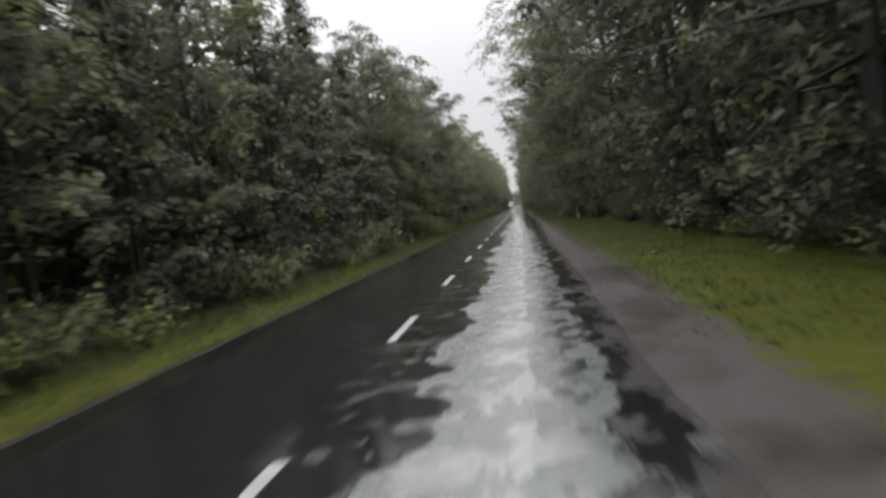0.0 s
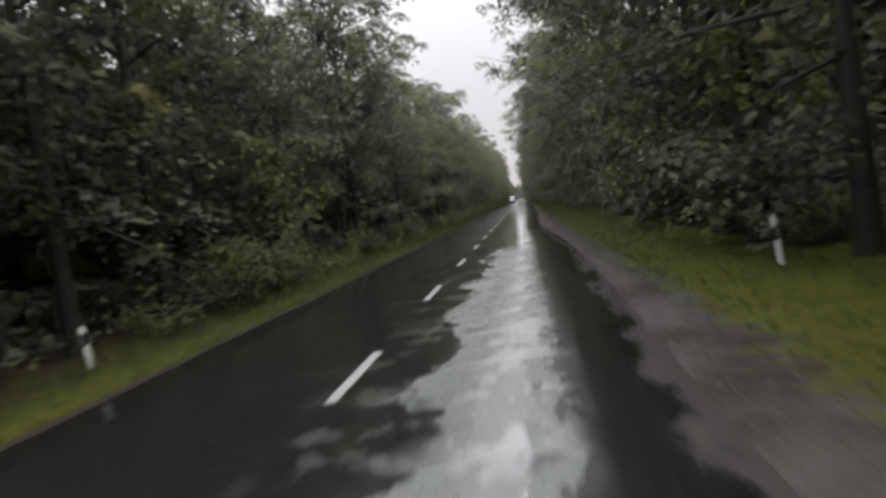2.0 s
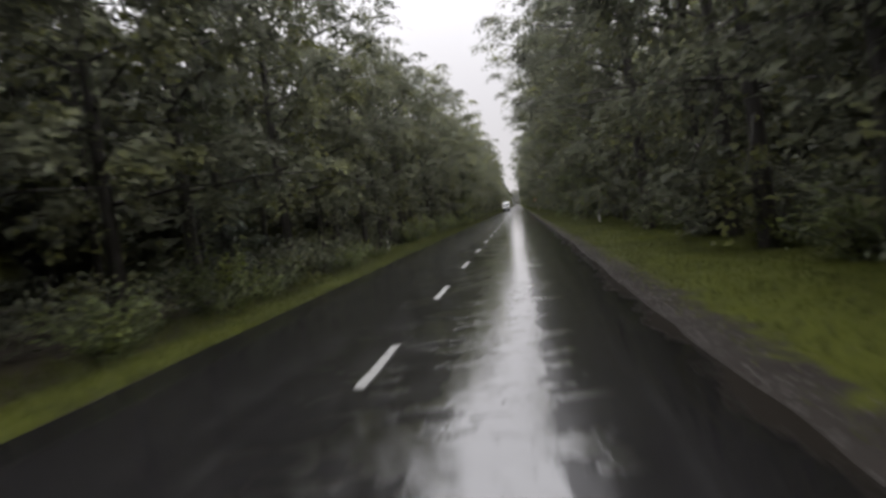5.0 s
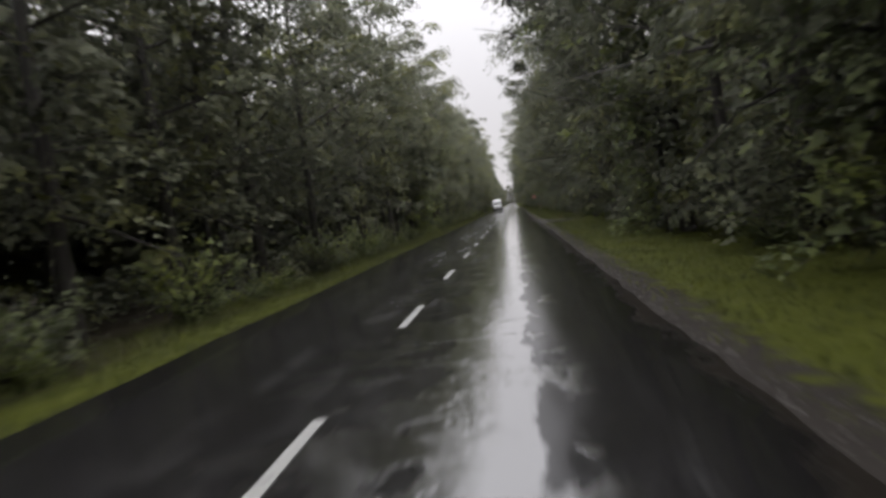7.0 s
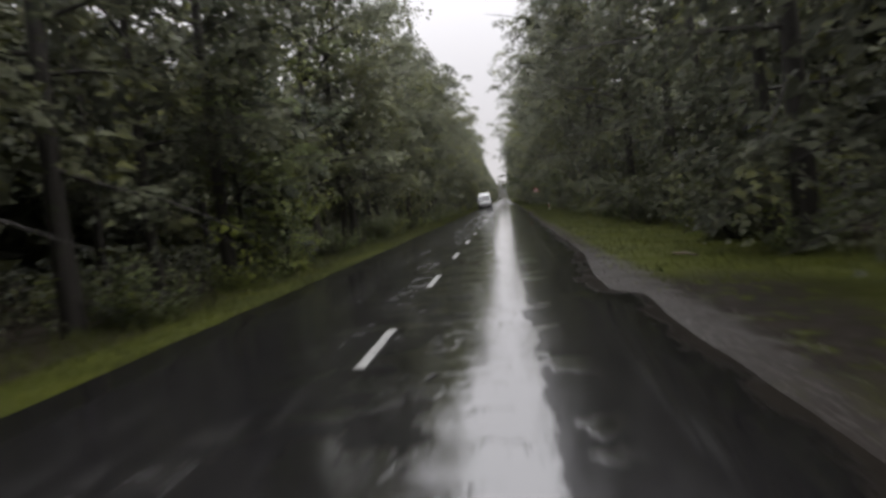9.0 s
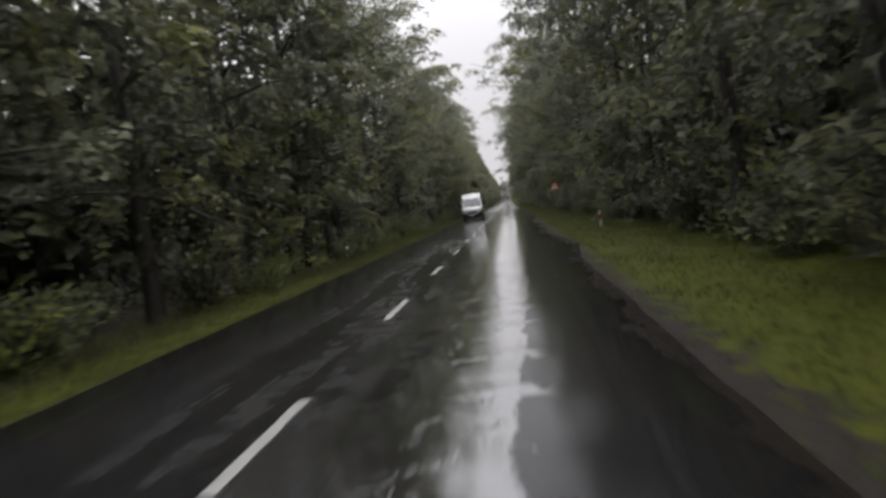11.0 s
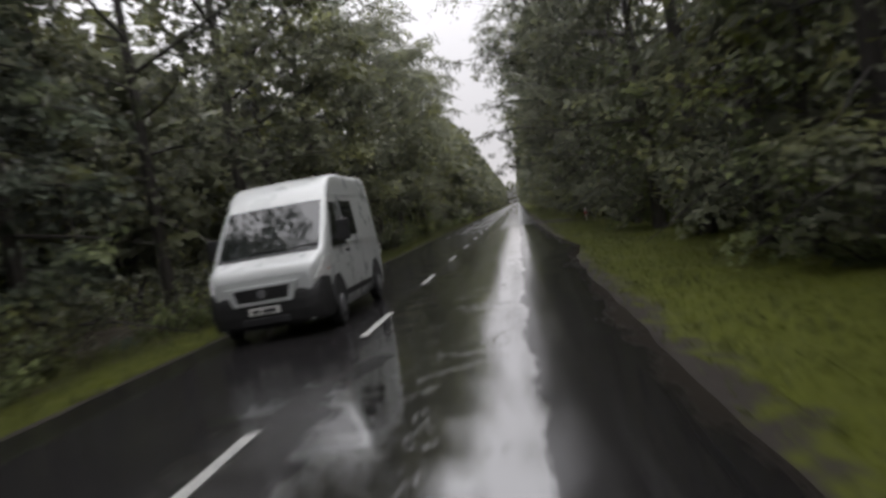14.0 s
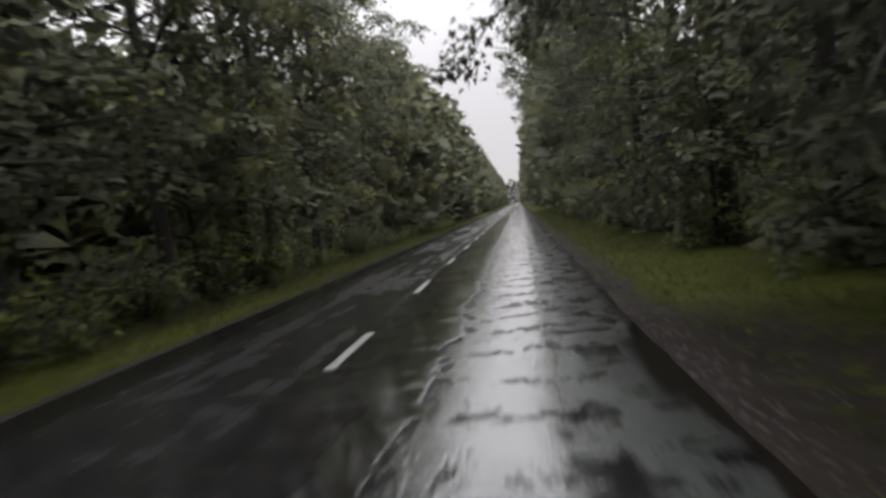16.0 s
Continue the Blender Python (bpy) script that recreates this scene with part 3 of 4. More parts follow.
OAK_LABEL, LIME_LABEL = "tall broadleaf tree with a dense wet dark-green crown", "roadside broadleaf tree with low drooping leafy branches"
models = {
    "left": [make_tree(11 + i, hh, 3.5, 0.19, 25, 62, 190, 0.152, LEAF_OAK, LIME_LABEL, toward=1.2) for i, hh in enumerate((15.6, 16.6, 17.6))],
    "right": [make_tree(21 + i, hh, 4.2, 0.075, 27, 70, 184, 0.155, LEAF_OAK, OAK_LABEL, toward=1.3) for i, hh in enumerate((18.5, 20.0, 19.2))],
    "spruce": [make_tree(31 + i, hh, 2.7, 0.07, 40, 84, 112, 0.165, LEAF_SPRUCE, "dark spruce with drooping boughs down to the ground", "conifer", 1.15) for i, hh in enumerate((15.5, 17.5))],
    "inner": [make_tree(41 + i, hh, 3.6, 0.22, 18, 50, 62, 0.41, LEAF_OAK, OAK_LABEL, toward=1.1, behind=0.6) for i, hh in enumerate((17.0, 19.0))],
}
models["young"] = [make_tree(51 + i, hh, 2.1, 0.1, 18, 36, 110, 0.15, LEAF_HAZEL, "young light-green tree at the edge of the wood", toward=1.2, behind=0.7) for i, hh in enumerate((6.5, 8.0))]
first = {}


def plant(kind, i, x, y, turn, size):
    """A tree of that kind; the first use moves the model itself."""
    if not -6 < y < 352:
        return None
    model = models[kind][i % len(models[kind])]
    m = pose(x, y, ground_height(x, y), 0, 0, turn)
    if model.name in first:
        ob = copy_thing(model, m)
    else:
        first[model.name] = True
        model.matrix_basis = m
        ob = model
    ob.scale = (size, size, size * (0.96 + 0.08 * ((i * 37) % 10) / 10))
    return tagged(ob, group="trees along the road")


rng_trees = random.Random(5)
STEP = 4.7
for i in range(83):
    y = -8 + i * STEP
    spruce = y < 30 and i % 2 == 0 or i % 17 == 9
    plant("spruce" if spruce else "left", i * 3 + i // 7, -9.3 + rng_trees.uniform(-0.9, 0.7) + 0.0075 * min(210, max(0, y - 70)), y + rng_trees.uniform(-1.2, 1.2), rng_trees.uniform(-35, 35), rng_trees.choice((0.82, 0.93, 1.0, 1.05, 1.12)) * (1 + 0.0008 * min(240, max(0, y - 60))))
    if not 298 < y + 2 < 303.5:
        plant("right", i * 2 + i // 5, 10.2 + rng_trees.uniform(-0.6, 0.6) - (1.4 if y < 60 else 0.9) - 0.004 * min(max(0, y - 50), 200) - (1.0 if 40 < y < 120 else 0.6 if 30 < y < 182 or y > 275 else 0.0), y + 2 + rng_trees.uniform(-1.2, 1.2), 180 + rng_trees.uniform(-30, 30), rng_trees.uniform(0.9, 1.08))
for i in range(66):
    y = -10 + i * 5.2
    if y < 85 or i % 3 == 0 or (y < 200 and i % 3 == 1):
        plant("inner", i, -14.5 + rng_trees.uniform(-1.3, 1.3), y + rng_trees.uniform(-1.5, 1.5), rng_trees.uniform(0, 360), rng_trees.uniform(0.82, 1.0))
    if (i % 2 == 0 and y < 190) or i % 4 == 0 or y < 40:
        plant("inner", i + 1, 16.0 + rng_trees.uniform(-1.3, 1.3), y + rng_trees.uniform(-1.5, 1.5), rng_trees.uniform(0, 360), rng_trees.uniform(0.85, 1.05))

for i, (x, y) in enumerate(((8.6, 33.0), (7.9, 46.5), (7.5, 54.5), (7.7, 66.0), (7.6, 139.5), (7.3, 153.0), (7.9, 241.5), (7.9, 273.5), (8.0, 287.0), (7.6, 318.0), (-7.6, 54.0), (-7.6, 189.5), (-7.4, 193.5), (-8.0, 234.5), (-8.2, 319.0), (-8.2, 331.0))):
    tagged(plant("young", i, x, y, 0 if x < 0 else 180, (0.8, 0.95, 1.1)[i % 3]), group="young trees at the edge of the wood")

# an old oak whose limbs hang out over the driven lane
OAK_X, OAK_Y = 8.7, 301.0
oak_wood, oak_crown, oak_lie = tree_arrays(27, 19.0, 4.4, 0.1, 28, 74, 190, 0.155, toward=1.3, behind=0.14)
limb_wood, limb_leaves, limb_lie = overhang_arrays(28, [(OAK_X - x, OAK_Y - y, z + 0.1) for x, y, z in ((0.8, 303.3, 6.3), (1.5, 302.4, 8.0), (0.6, 298.6, 10.4), (1.9, 310.4, 4.9), (2.3, 305.5, 5.6), (1.6, 300.0, 11.6), (2.5, 296.0, 9.0))])
oak = new("tree")
part_np("trunk", *joined([oak_wood, limb_wood]), BARK, oak, smooth=True)
leaning(part_np("crown", *joined([oak_crown, limb_leaves]), LEAF_OAK, oak), np.concatenate([oak_lie, limb_lie]))
oak.matrix_basis = pose(OAK_X, OAK_Y, ground_height(OAK_X, OAK_Y), 0, 0, 180)
tagged(oak, "old broadleaf tree with leafy limbs hanging over the road", "tree", "trees along the road")


# ---- the deeper and the far woods: trunks and foliage beyond counting ----
def woods(name, spots, seed, label):
    """spots: x, y, height, size of the leaves, leaf count, reach."""
    rng = np.random.default_rng(seed)
    wood, crown, lie = [], [], []
    for x, y, h, leaf, count, reach in spots:
        z = ground_height(x, y) if abs(x) < 60 else -0.3
        wood.append(tube([(x, y, z - 0.3), (x + rng.normal(0, 0.2), y, z + h * 0.5), (x + rng.normal(0, 0.4), y, z + h * 0.9)], [0.22, 0.15, 0.04], 5))
        u = rng.uniform(0.06, 1.0, count)
        r = reach * (np.maximum(0.1, 1 - np.abs((u - 0.45) / 0.6) ** 2.2)) ** 0.6 * np.sqrt(rng.uniform(0.25, 1.0, count))
        a = rng.uniform(0, 2 * np.pi, count)
        lump = 0.55 + 0.45 * np.sin(a * 3 + u * 14 + x) * np.cos(u * 9 + y)
        r = r * (0.7 + 0.4 * lump)
        c = np.column_stack([x + r * np.cos(a), y + r * np.sin(a), z + u * h])
        lie.append(np.column_stack([np.cos(a), np.sin(a), np.full(count, 0.7)]))
        crown.append(leaves(rng, c, leaf, leaf * 0.75, np.column_stack([np.cos(a), np.sin(a), np.full(count, -0.1)])))
    ob = new(name)
    part_np("trunks", *joined(wood), BARK, ob)
    leaning(part_np("foliage", *joined(crown), LEAF_OAK, ob), np.concatenate(lie))
    return tagged(ob, label, "woods", kind="stuff")


def canopy(side, seed):
    """A leaf roof added over the deeper wood to darken it, with gaps."""
    rng = np.random.default_rng(seed)
    n = 8000
    x, y = rng.uniform(12.0, 34.0, n), rng.uniform(-15, 372, n)
    gap = np.sin(x * 0.9 + np.sin(y * 0.31) * 2.0) * np.sin(y * 0.53 + x * 0.4) + (0.45 if side < 0 else 0.0) * (np.sin(y * 0.045 + 2.0) + (y > 240))
    keep = gap < 0.72
    x, y = x[keep], y[keep]
    z = 11.5 + 2.6 * np.sin(x * 0.8 + y * 0.37) * np.sin(y * 0.61) + rng.uniform(-1.5, 2.5, len(x))
    a = rng.uniform(0, 2 * np.pi, len(x))
    v, f = leaves(rng, np.column_stack([side * x, y, z]), 1.5, 1.15, np.column_stack([np.cos(a), np.sin(a), np.full(len(x), -0.2)]))
    ob = new("canopy")
    part_np("foliage", v, f, LEAF_OAK, ob)
    return tagged(ob, "dark-green leaf roof added to darken the deeper wood", "woods", kind="stuff")


# added leaf roofs that keep skylight out of the deeper wood
canopy(-1, 81)
canopy(1, 82)
rw = random.Random(8)
woods("woods", [(-20 + rw.uniform(-2, 2) - 5 * (i % 2), -20 + i * 3.4, rw.uniform(12.5, 15.5), 1.4, 640, 3.4) for i in range(124)], 3, "dim broadleaf wood behind the roadside trees")
woods("woods", [(22.5 + rw.uniform(-2, 2) + 5 * (i % 2), -20 + i * 3.4, rw.uniform(14, 18), 1.7, 420, 3.4) for i in range(124)], 4, "dim broadleaf wood behind the roadside trees")
woods("undergrowth", [(-11.5 + rw.uniform(-1.6, 1.6) - 3 * (i % 2), -5 + i * 2.6, rw.uniform(0.9, 1.9), 0.24, 420, 3.2) for i in range(155)], 14, "dim thicket of saplings under the trees")
woods("undergrowth", [(12.5 + rw.uniform(-1.6, 1.6) + 2 * (i % 2), -5 + i * 3.6, rw.uniform(1.6, 3.0), 0.3, 380, 3.4) for i in range(112)], 15, "dim thicket of saplings under the trees")
woods("far_woods", [(-8.4 + rw.uniform(-1, 1) - 6 * (i % 3 == 2), 354 + i * 3.6, rw.uniform(15.5, 19), 1.2, 500, 3.6) for i in range(100)], 5, "distant broadleaf wood lining the road")
woods("far_woods", [(8.6 + rw.uniform(-1, 1) + 6 * (i % 3 == 2), 354 + i * 3.6, rw.uniform(18, 21), 1.2, 500, 4.3) for i in range(100)], 6, "distant broadleaf wood lining the road")
woods("far_woods", [(-40 + i * 3.2, 715 + rw.uniform(-6, 6), rw.uniform(13, 17), 1.5, 260, 3.4) for i in range(26)], 7, "distant wood closing the view along the road")
# unseen wood added beyond the visible trees; it also stops light from the sides
for side, tall, seed in ((-1, 9, 21), (1, 15, 22)):
    woods("woods", [(side * (31 + 9 * (i % 5) + rw.uniform(-3, 3)), -30 + (i // 5) * 9.5 + rw.uniform(-3, 3), tall + rw.uniform(0, 3), 2.4, 90, 4.6) for i in range(230)], seed, "unseen broadleaf wood added away from the road, stopping side light")
# unseen woods added behind the start, to block the open sky there
woods("woods", [((-8.8, 8.8)[i % 2] + rw.uniform(-0.6, 0.6), -9 - 2.1 * i, rw.uniform(16, 19), 0.6, 1300, 4.0) for i in range(14)], 10, "unseen roadside wood added behind the start to shut out skylight")
woods("woods", [(-36 + i * 3.4, -42 + rw.uniform(-3, 3), rw.uniform(13, 17), 1.5, 240, 3.4) for i in range(22)], 9, "unseen wood added across the start to shut out skylight")


# ---- bushes at the edge of the wood ----
def make_bush(seed, height, reach, stems, count, leaf, mat, label):
    rng = np.random.default_rng(seed)
    wood, centres, outs = [], [], []
    for i in range(stems):
        a = i * 2.399 + rng.normal(0, 0.2)
        way = np.array([math.cos(a), math.sin(a), 0])
        r, h = reach * rng.uniform(0.35, 1.0), height * rng.uniform(0.6, 1.0)
        s = np.linspace(0, 1, 5)[:, None]
        line = np.array([0, 0, -0.15]) + way * r * s ** 1.4 + np.array([0, 0, 1.0]) * (h * s * (1.25 - 0.35 * s))
        wood.append(tube(line[[0, 2, 3, 4]], np.linspace(0.022, 0.005, 4), 3))
        k = count // stems
        p = line[0] + (line[-1] - line[0]) * rng.uniform(0.15, 1.05, (k, 1)) + rng.normal(0, 0.22, (k, 3)) * reach * 0.55
        p[:, 2] = np.maximum(p[:, 2], 0.05)
        centres.append(p)
        outs.append(np.repeat(way[None] + np.array([[0, 0, 0.15]]), k, 0))
    root = new("bush")
    part_np("stem", *joined(wood), BARK, root)
    places = np.concatenate(centres)
    leaning(part_np("foliage", *leaves(rng, places, leaf, leaf * 0.66, np.concatenate(outs)), mat, root), places * np.array([1.0, 1.0, 0.6]) + np.array([0, 0, 0.3]))
    return tagged(root, label, "bush")


models["bush"] = [make_bush(61, 1.9, 1.3, 14, 1000, 0.15, LEAF_HAZEL, "leafy green bush at the edge of the wood"),
                  make_bush(62, 2.6, 1.6, 16, 1200, 0.17, LEAF_OAK, "dark leafy shrub under the roadside trees"),
                  make_bush(63, 1.2, 1.1, 12, 900, 0.12, LEAF_HAZEL, "low weeds and saplings on the verge")]
rb = random.Random(12)
POST_PLACES = (42, 133, 238, 302)
fixed = ((0, -6.7, 51.5), (0, -7.4, 34.7), (2, -6.4, 125.0), (0, -6.9, 157.0), (0, -6.9, 252.5), (0, -7.0, 286.6), (0, -7.4, 305.5), (2, -6.8, 307.5), (0, -7.2, 309.5), (0, -7.3, 313.5), (0, -7.6, 319.0), (2, -6.6, 245.5), (0, -7.6, 256.0), (0, -7.4, 258.5), (2, -6.6, 253.5), (0, -6.9, 29.8), (0, -7.0, 77.0), (2, -6.3, 118.0), (2, -6.3, 248.0))
for i in range(73):
    y = -4 + i * 5.3
    more = [(k, fx, fy - y) for k, fx, fy in fixed if y <= fy < y + 5.3]
    weeds = [(rb.choice((2, 2, 0)), -6.55 + rb.uniform(-0.5, 0.3), rb.uniform(0, 5.0)) for _ in range((1, 2, 0, 1, 1)[i % 5])]
    more += [w for w in weeds if not any(p - 9 < y + w[2] < p + 1.0 for p in POST_PLACES)]
    for kind_i, x, dy in [(rb.choice((0, 1, 1, 2)), -7.2 + rb.uniform(-0.9, 0.5), rb.uniform(-1.8, 1.8)), (rb.choice((1, 1, 0)), 8.5 + rb.uniform(-0.5, 0.7), 2.4 + rb.uniform(-1.8, 1.8)), (rb.choice((1, 1, 2)), 8.1 + rb.uniform(-0.3, 0.5), rb.uniform(-1.2, 1.2))] + more:
        yy = y + dy
        if (kind_i, x, dy) not in more and any(p - 6 < yy < p + 1.5 for p in POST_PLACES):
            x += -2.0 if x < 0 else 1.0
        model = models["bush"][kind_i]
        m = pose(x, yy, ground_height(x, yy), 0, 0, rb.uniform(0, 360))
        if model.name in first:
            ob = copy_thing(model, m)
        else:
            first[model.name] = True
            model.matrix_basis = m
            ob = model
        k = rb.uniform(0.75, 1.25)
        ob.scale = (k, k, k * rb.uniform(0.8, 1.1))
        tagged(ob, group="bushes at the edge of the wood")


# ---- grass on the verges ----
def grass_strip(name, x0, x1, count, seed, tall, label):
    """Blades, thicker in tufts, from the start of the way to its end."""
    rng = np.random.default_rng(seed)
    y = rng.uniform(-2, 390, count)
    x = rng.uniform(x0, x1, count)
    bare = (x > 3) & (x < 7.2) & ((np.abs(y - 175.5) < 4.5) | (np.abs(y - 304.5) < 4.5)) & (rng.random(count) < 1.15 - 0.16 * np.minimum(np.abs(y - 175.5), np.abs(y - 304.5)))
    if x0 < 4.5 and x1 > 3:
        rows = np.arange(-3, 391, 0.25)
        bare |= x < np.interp(y, rows, [right_edge(q) for q in rows]) + 0.06
    x, y = x[~bare], y[~bare]
    count = len(x)
    tuft = np.sin(x * 5.1 + np.sin(y * 1.7) * 2) * np.sin(y * 3.3 + x)
    h = tall * (0.6 + 0.1 * tuft + rng.uniform(0, 0.45, count))
    z = np.array([ground_height(a, b) for a, b in zip(x, y)])
    a = rng.uniform(0, 2 * np.pi, count)
    w = rng.uniform(0.007, 0.017, count)
    lean = rng.normal(0, 0.45, (count, 2)) * h[:, None]
    foot = np.column_stack([x, y, z - 0.01])
    half = np.column_stack([np.cos(a) * w, np.sin(a) * w, np.zeros(count)])
    tip = foot + np.column_stack([lean, np.maximum(0.02, h)])
    v = np.stack([foot - half, foot + half, tip], 1).reshape(-1, 3)
    ob = new(name, mesh_of(name, v, np.arange(3 * count).reshape(-1, 3), GRASS))
    leaning(ob, np.column_stack([rng.normal(0, 0.15, (count, 2)), np.ones(count)]))
    return tagged(ob, label, "grass", kind="stuff")


grass_strip("grass", -5.6, -3.55, 84000, 71, 0.13, "short yellow-green wet grass on the narrow verge")
grass_strip("grass", 4.05, 8.6, 132000, 72, 0.14, "short yellow-green wet grass on the broad verge")
grass_strip("grass", 3.5, 4.3, 14000, 75, 0.09, "sparse grass creeping over the gravel shoulder")
grass_strip("grass", -3.9, -3.4, 9000, 76, 0.08, "sparse grass creeping over the asphalt edge")
grass_strip("grass", -8.2, -5.2, 52000, 73, 0.4, "tall weedy grass below the bushes")
grass_strip("grass", 8.0, 10.0, 30000, 74, 0.36, "tall weedy grass below the bushes")


# ---- marker posts beside the road ----
def prism(bm, loops):
    """Closed skin over rings of points (all rings of one length), capped at both ends."""
    rings = [[bm.verts.new(p) for p in ring] for ring in loops]
    for a, b in zip(rings, rings[1:]):
        for i in range(len(a)):
            bm.faces.new((a[i], a[(i + 1) % len(a)], b[(i + 1) % len(a)], b[i]))
    bm.faces.new(list(reversed(rings[0])))
    bm.faces.new(rings[-1])
    bmesh.ops.recalc_face_normals(bm, faces=bm.faces)
    return bm


def box(bm, x0, x1, y0, y1, z0, z1):
    return prism(bm, [[(x0, y0, z), (x1, y0, z), (x1, y1, z), (x0, y1, z)] for z in (z0, z1)])


def softened(bm, width, segments=2):
    bmesh.ops.bevel(bm, geom=list(bm.edges), offset=width, segments=segments, affect="EDGES", profile=0.6)
    return bm


def post_ring(z, grow=0.0, slope=0.0):
    """A rounded triangle section, 12 cm wide, whose blunt edge faces the traffic."""
    pts = [(-0.055, 0.05), (0.055, 0.05), (0.06, 0.03), (0.03, -0.045), (0.012, -0.055), (-0.012, -0.055), (-0.03, -0.045), (-0.06, 0.03)]
    return [(x * (1 + grow), y * (1 + grow), z + slope * x) for x, y in pts]


DARK_RED = plain("dark red plastic", (0.2, 0.014, 0.02), 0.5)


def make_post(red, label):
    root = new("marker_post")
    part("post_body", prism(bmesh.new(), [post_ring(-0.35), post_ring(0.45), post_ring(0.80, -0.04), post_ring(0.86, -0.12, 0.5)]), WHITE_PLASTIC, root)
    part("band", prism(bmesh.new(), [post_ring(0.46, 0.05, 0.9), post_ring(0.70, 0.05, 0.9)]), DARK_RED if red else BLACK_PLASTIC, root, "dark red slanted band" if red else "black slanted band")
    bm = bmesh.new()
    box(bm, -0.02, 0.02, -0.064, -0.052, 0.5, 0.66)
    part("reflector", softened(bm, 0.004, 1), RED_FOIL if red else ZINC, root)
    return tagged(root, label, "marker post", "marker posts beside the road")


for red, spots in ((False, ((-6.85, 42.0, 4), (6.2, 42.0, 3), (-7.25, 132.7, 0), (6.9, 133.3, 0), (-6.55, 239.0, 1), (-6.75, 302.0, 0))), (True, ((6.08, 236.3, -1), (6.6, 302.4, 0)))):
    post = make_post(red, "white plastic marker post with a dark red band in the grass" if red else "white plastic marker post with a black band in the grass")
    for i, (x, y, lean) in enumerate(spots):
        m = pose(x, y, ground_height(x, y) - (0.12 if y > 140 or -100 < x < 0 and y > 100 else 0.0), 0, -lean, 0)
        if i:
            copy_thing(post, m)
        else:
            post.matrix_basis = m


# ---- warning sign: a side road joins from the left ----
def triangle_ring(side, y, cx=0.0, cz=0.0, cut=0.06):
    """A triangle with rounded tips, base down, in the x-z plane."""
    h = side * math.sqrt(3) / 2
    tips = [Vector((-side / 2, 0, -h / 3)), Vector((side / 2, 0, -h / 3)), Vector((0, 0, 2 * h / 3))]
    pts = []
    for i, p in enumerate(tips):
        a, b = (tips[i - 1] - p).normalized(), (tips[(i + 1) % 3] - p).normalized()
        p1, p2 = p + a * cut, p + b * cut
        for k in range(5):
            s = k / 4
            q = p1 * (1 - s) ** 2 + p * 2 * s * (1 - s) + p2 * s ** 2
            pts.append((q.x + cx, y, q.z + cz))
    return pts


def build_sign(x, y):
    root = new("road_sign")
    root.location = (x, y, ground_height(x, y))
    z0 = 2.6 - ground_height(x, y) - 0.52
    part("back_plate", prism(bmesh.new(), [triangle_ring(0.86, -0.004, 0, z0), triangle_ring(0.86, 0.014, 0, z0)]), ZINC, root)
    part("border", prism(bmesh.new(), [triangle_ring(0.9, -0.009, 0, z0), triangle_ring(0.9, -0.0045, 0, z0)]), RED_FOIL, root, "red reflective border")
    part("face", prism(bmesh.new(), [triangle_ring(0.64, -0.013, 0, z0, 0.03), triangle_ring(0.64, -0.0095, 0, z0, 0.03)]), SIGN_WHITE, root, "pale sign face")
    bm = bmesh.new()
    box(bm, -0.022, 0.022, -0.017, -0.0135, z0 - 0.13, z0 + 0.21)
    part("symbol_road", bm, BLACK_PLASTIC, root, "black bar of the main road")
    bm = bmesh.new()
    box(bm, -0.10, -0.0225, -0.017, -0.0135, z0 + 0.01, z0 + 0.035)
    part("symbol_branch", bm, BLACK_PLASTIC, root, "thin black bar of the side road")
    v, f = tube([(0, 0.045, -0.4), (0, 0.045, 1.5), (0, 0.045, z0 + 0.4)], [0.03] * 3, 14)
    part_np("pole", v, f, POLE_GREY, root, smooth=True)
    for dz in (-0.14, 0.2):
        bm = bmesh.new()
        box(bm, -0.045, 0.045, 0.0145, 0.08, z0 + dz - 0.015, z0 + dz + 0.015)
        part("clamp", softened(bm, 0.004, 1), ZINC, root)
    return tagged(root, "triangular red-bordered warning sign on a grey pole in the verge", "road sign")


build_sign(6.2, 264.2)

# ---- white delivery van in the opposite lane ----
VAN_WHITE = plain("wet white car paint", (0.42, 0.435, 0.43), 0.3, wear=0.08, scale=2.0, coat=0.6)
VAN_GLASS = plain("dark tinted glass", (0.012, 0.014, 0.014), 0.05, wear=0.3)
VAN_BLACK = plain("matt black car plastic", (0.009, 0.009, 0.0095), 0.65)
RUBBER = plain("tyre rubber", (0.016, 0.016, 0.016), 0.7)
STEEL = plain("dull wheel steel", (0.22, 0.22, 0.23), 0.45, 0.6)
LAMP = plain("clear lamp cover", (0.5, 0.5, 0.49), 0.25, 0.0, coat=1.0)
AMBER = plain("amber lamp cover", (0.3, 0.1, 0.02), 0.2)


def van_top(y):
    return float(np.interp(y, [0, 0.06, 0.2, 0.4, 0.55, 1.0, 1.4, 1.72, 2.05, 2.6, 5.0, 5.25, 5.4], [1.0, 1.11, 1.19, 1.26, 1.32, 1.73, 2.08, 2.37, 2.53, 2.58, 2.57, 2.54, 2.45]))


def van_side(y, z):
    w = float(np.interp(y, [0, 0.08, 0.25, 0.5, 0.9, 5.1, 5.4], [0.80, 0.88, 0.94, 0.985, 1.02, 1.02, 0.985]))
    return w * float(np.interp(z, [0.2, 0.5, 0.62, 1.15, 1.3, 2.3, 2.6], [0.965, 0.985, 1.0, 1.0, 0.99, 0.91, 0.875]))


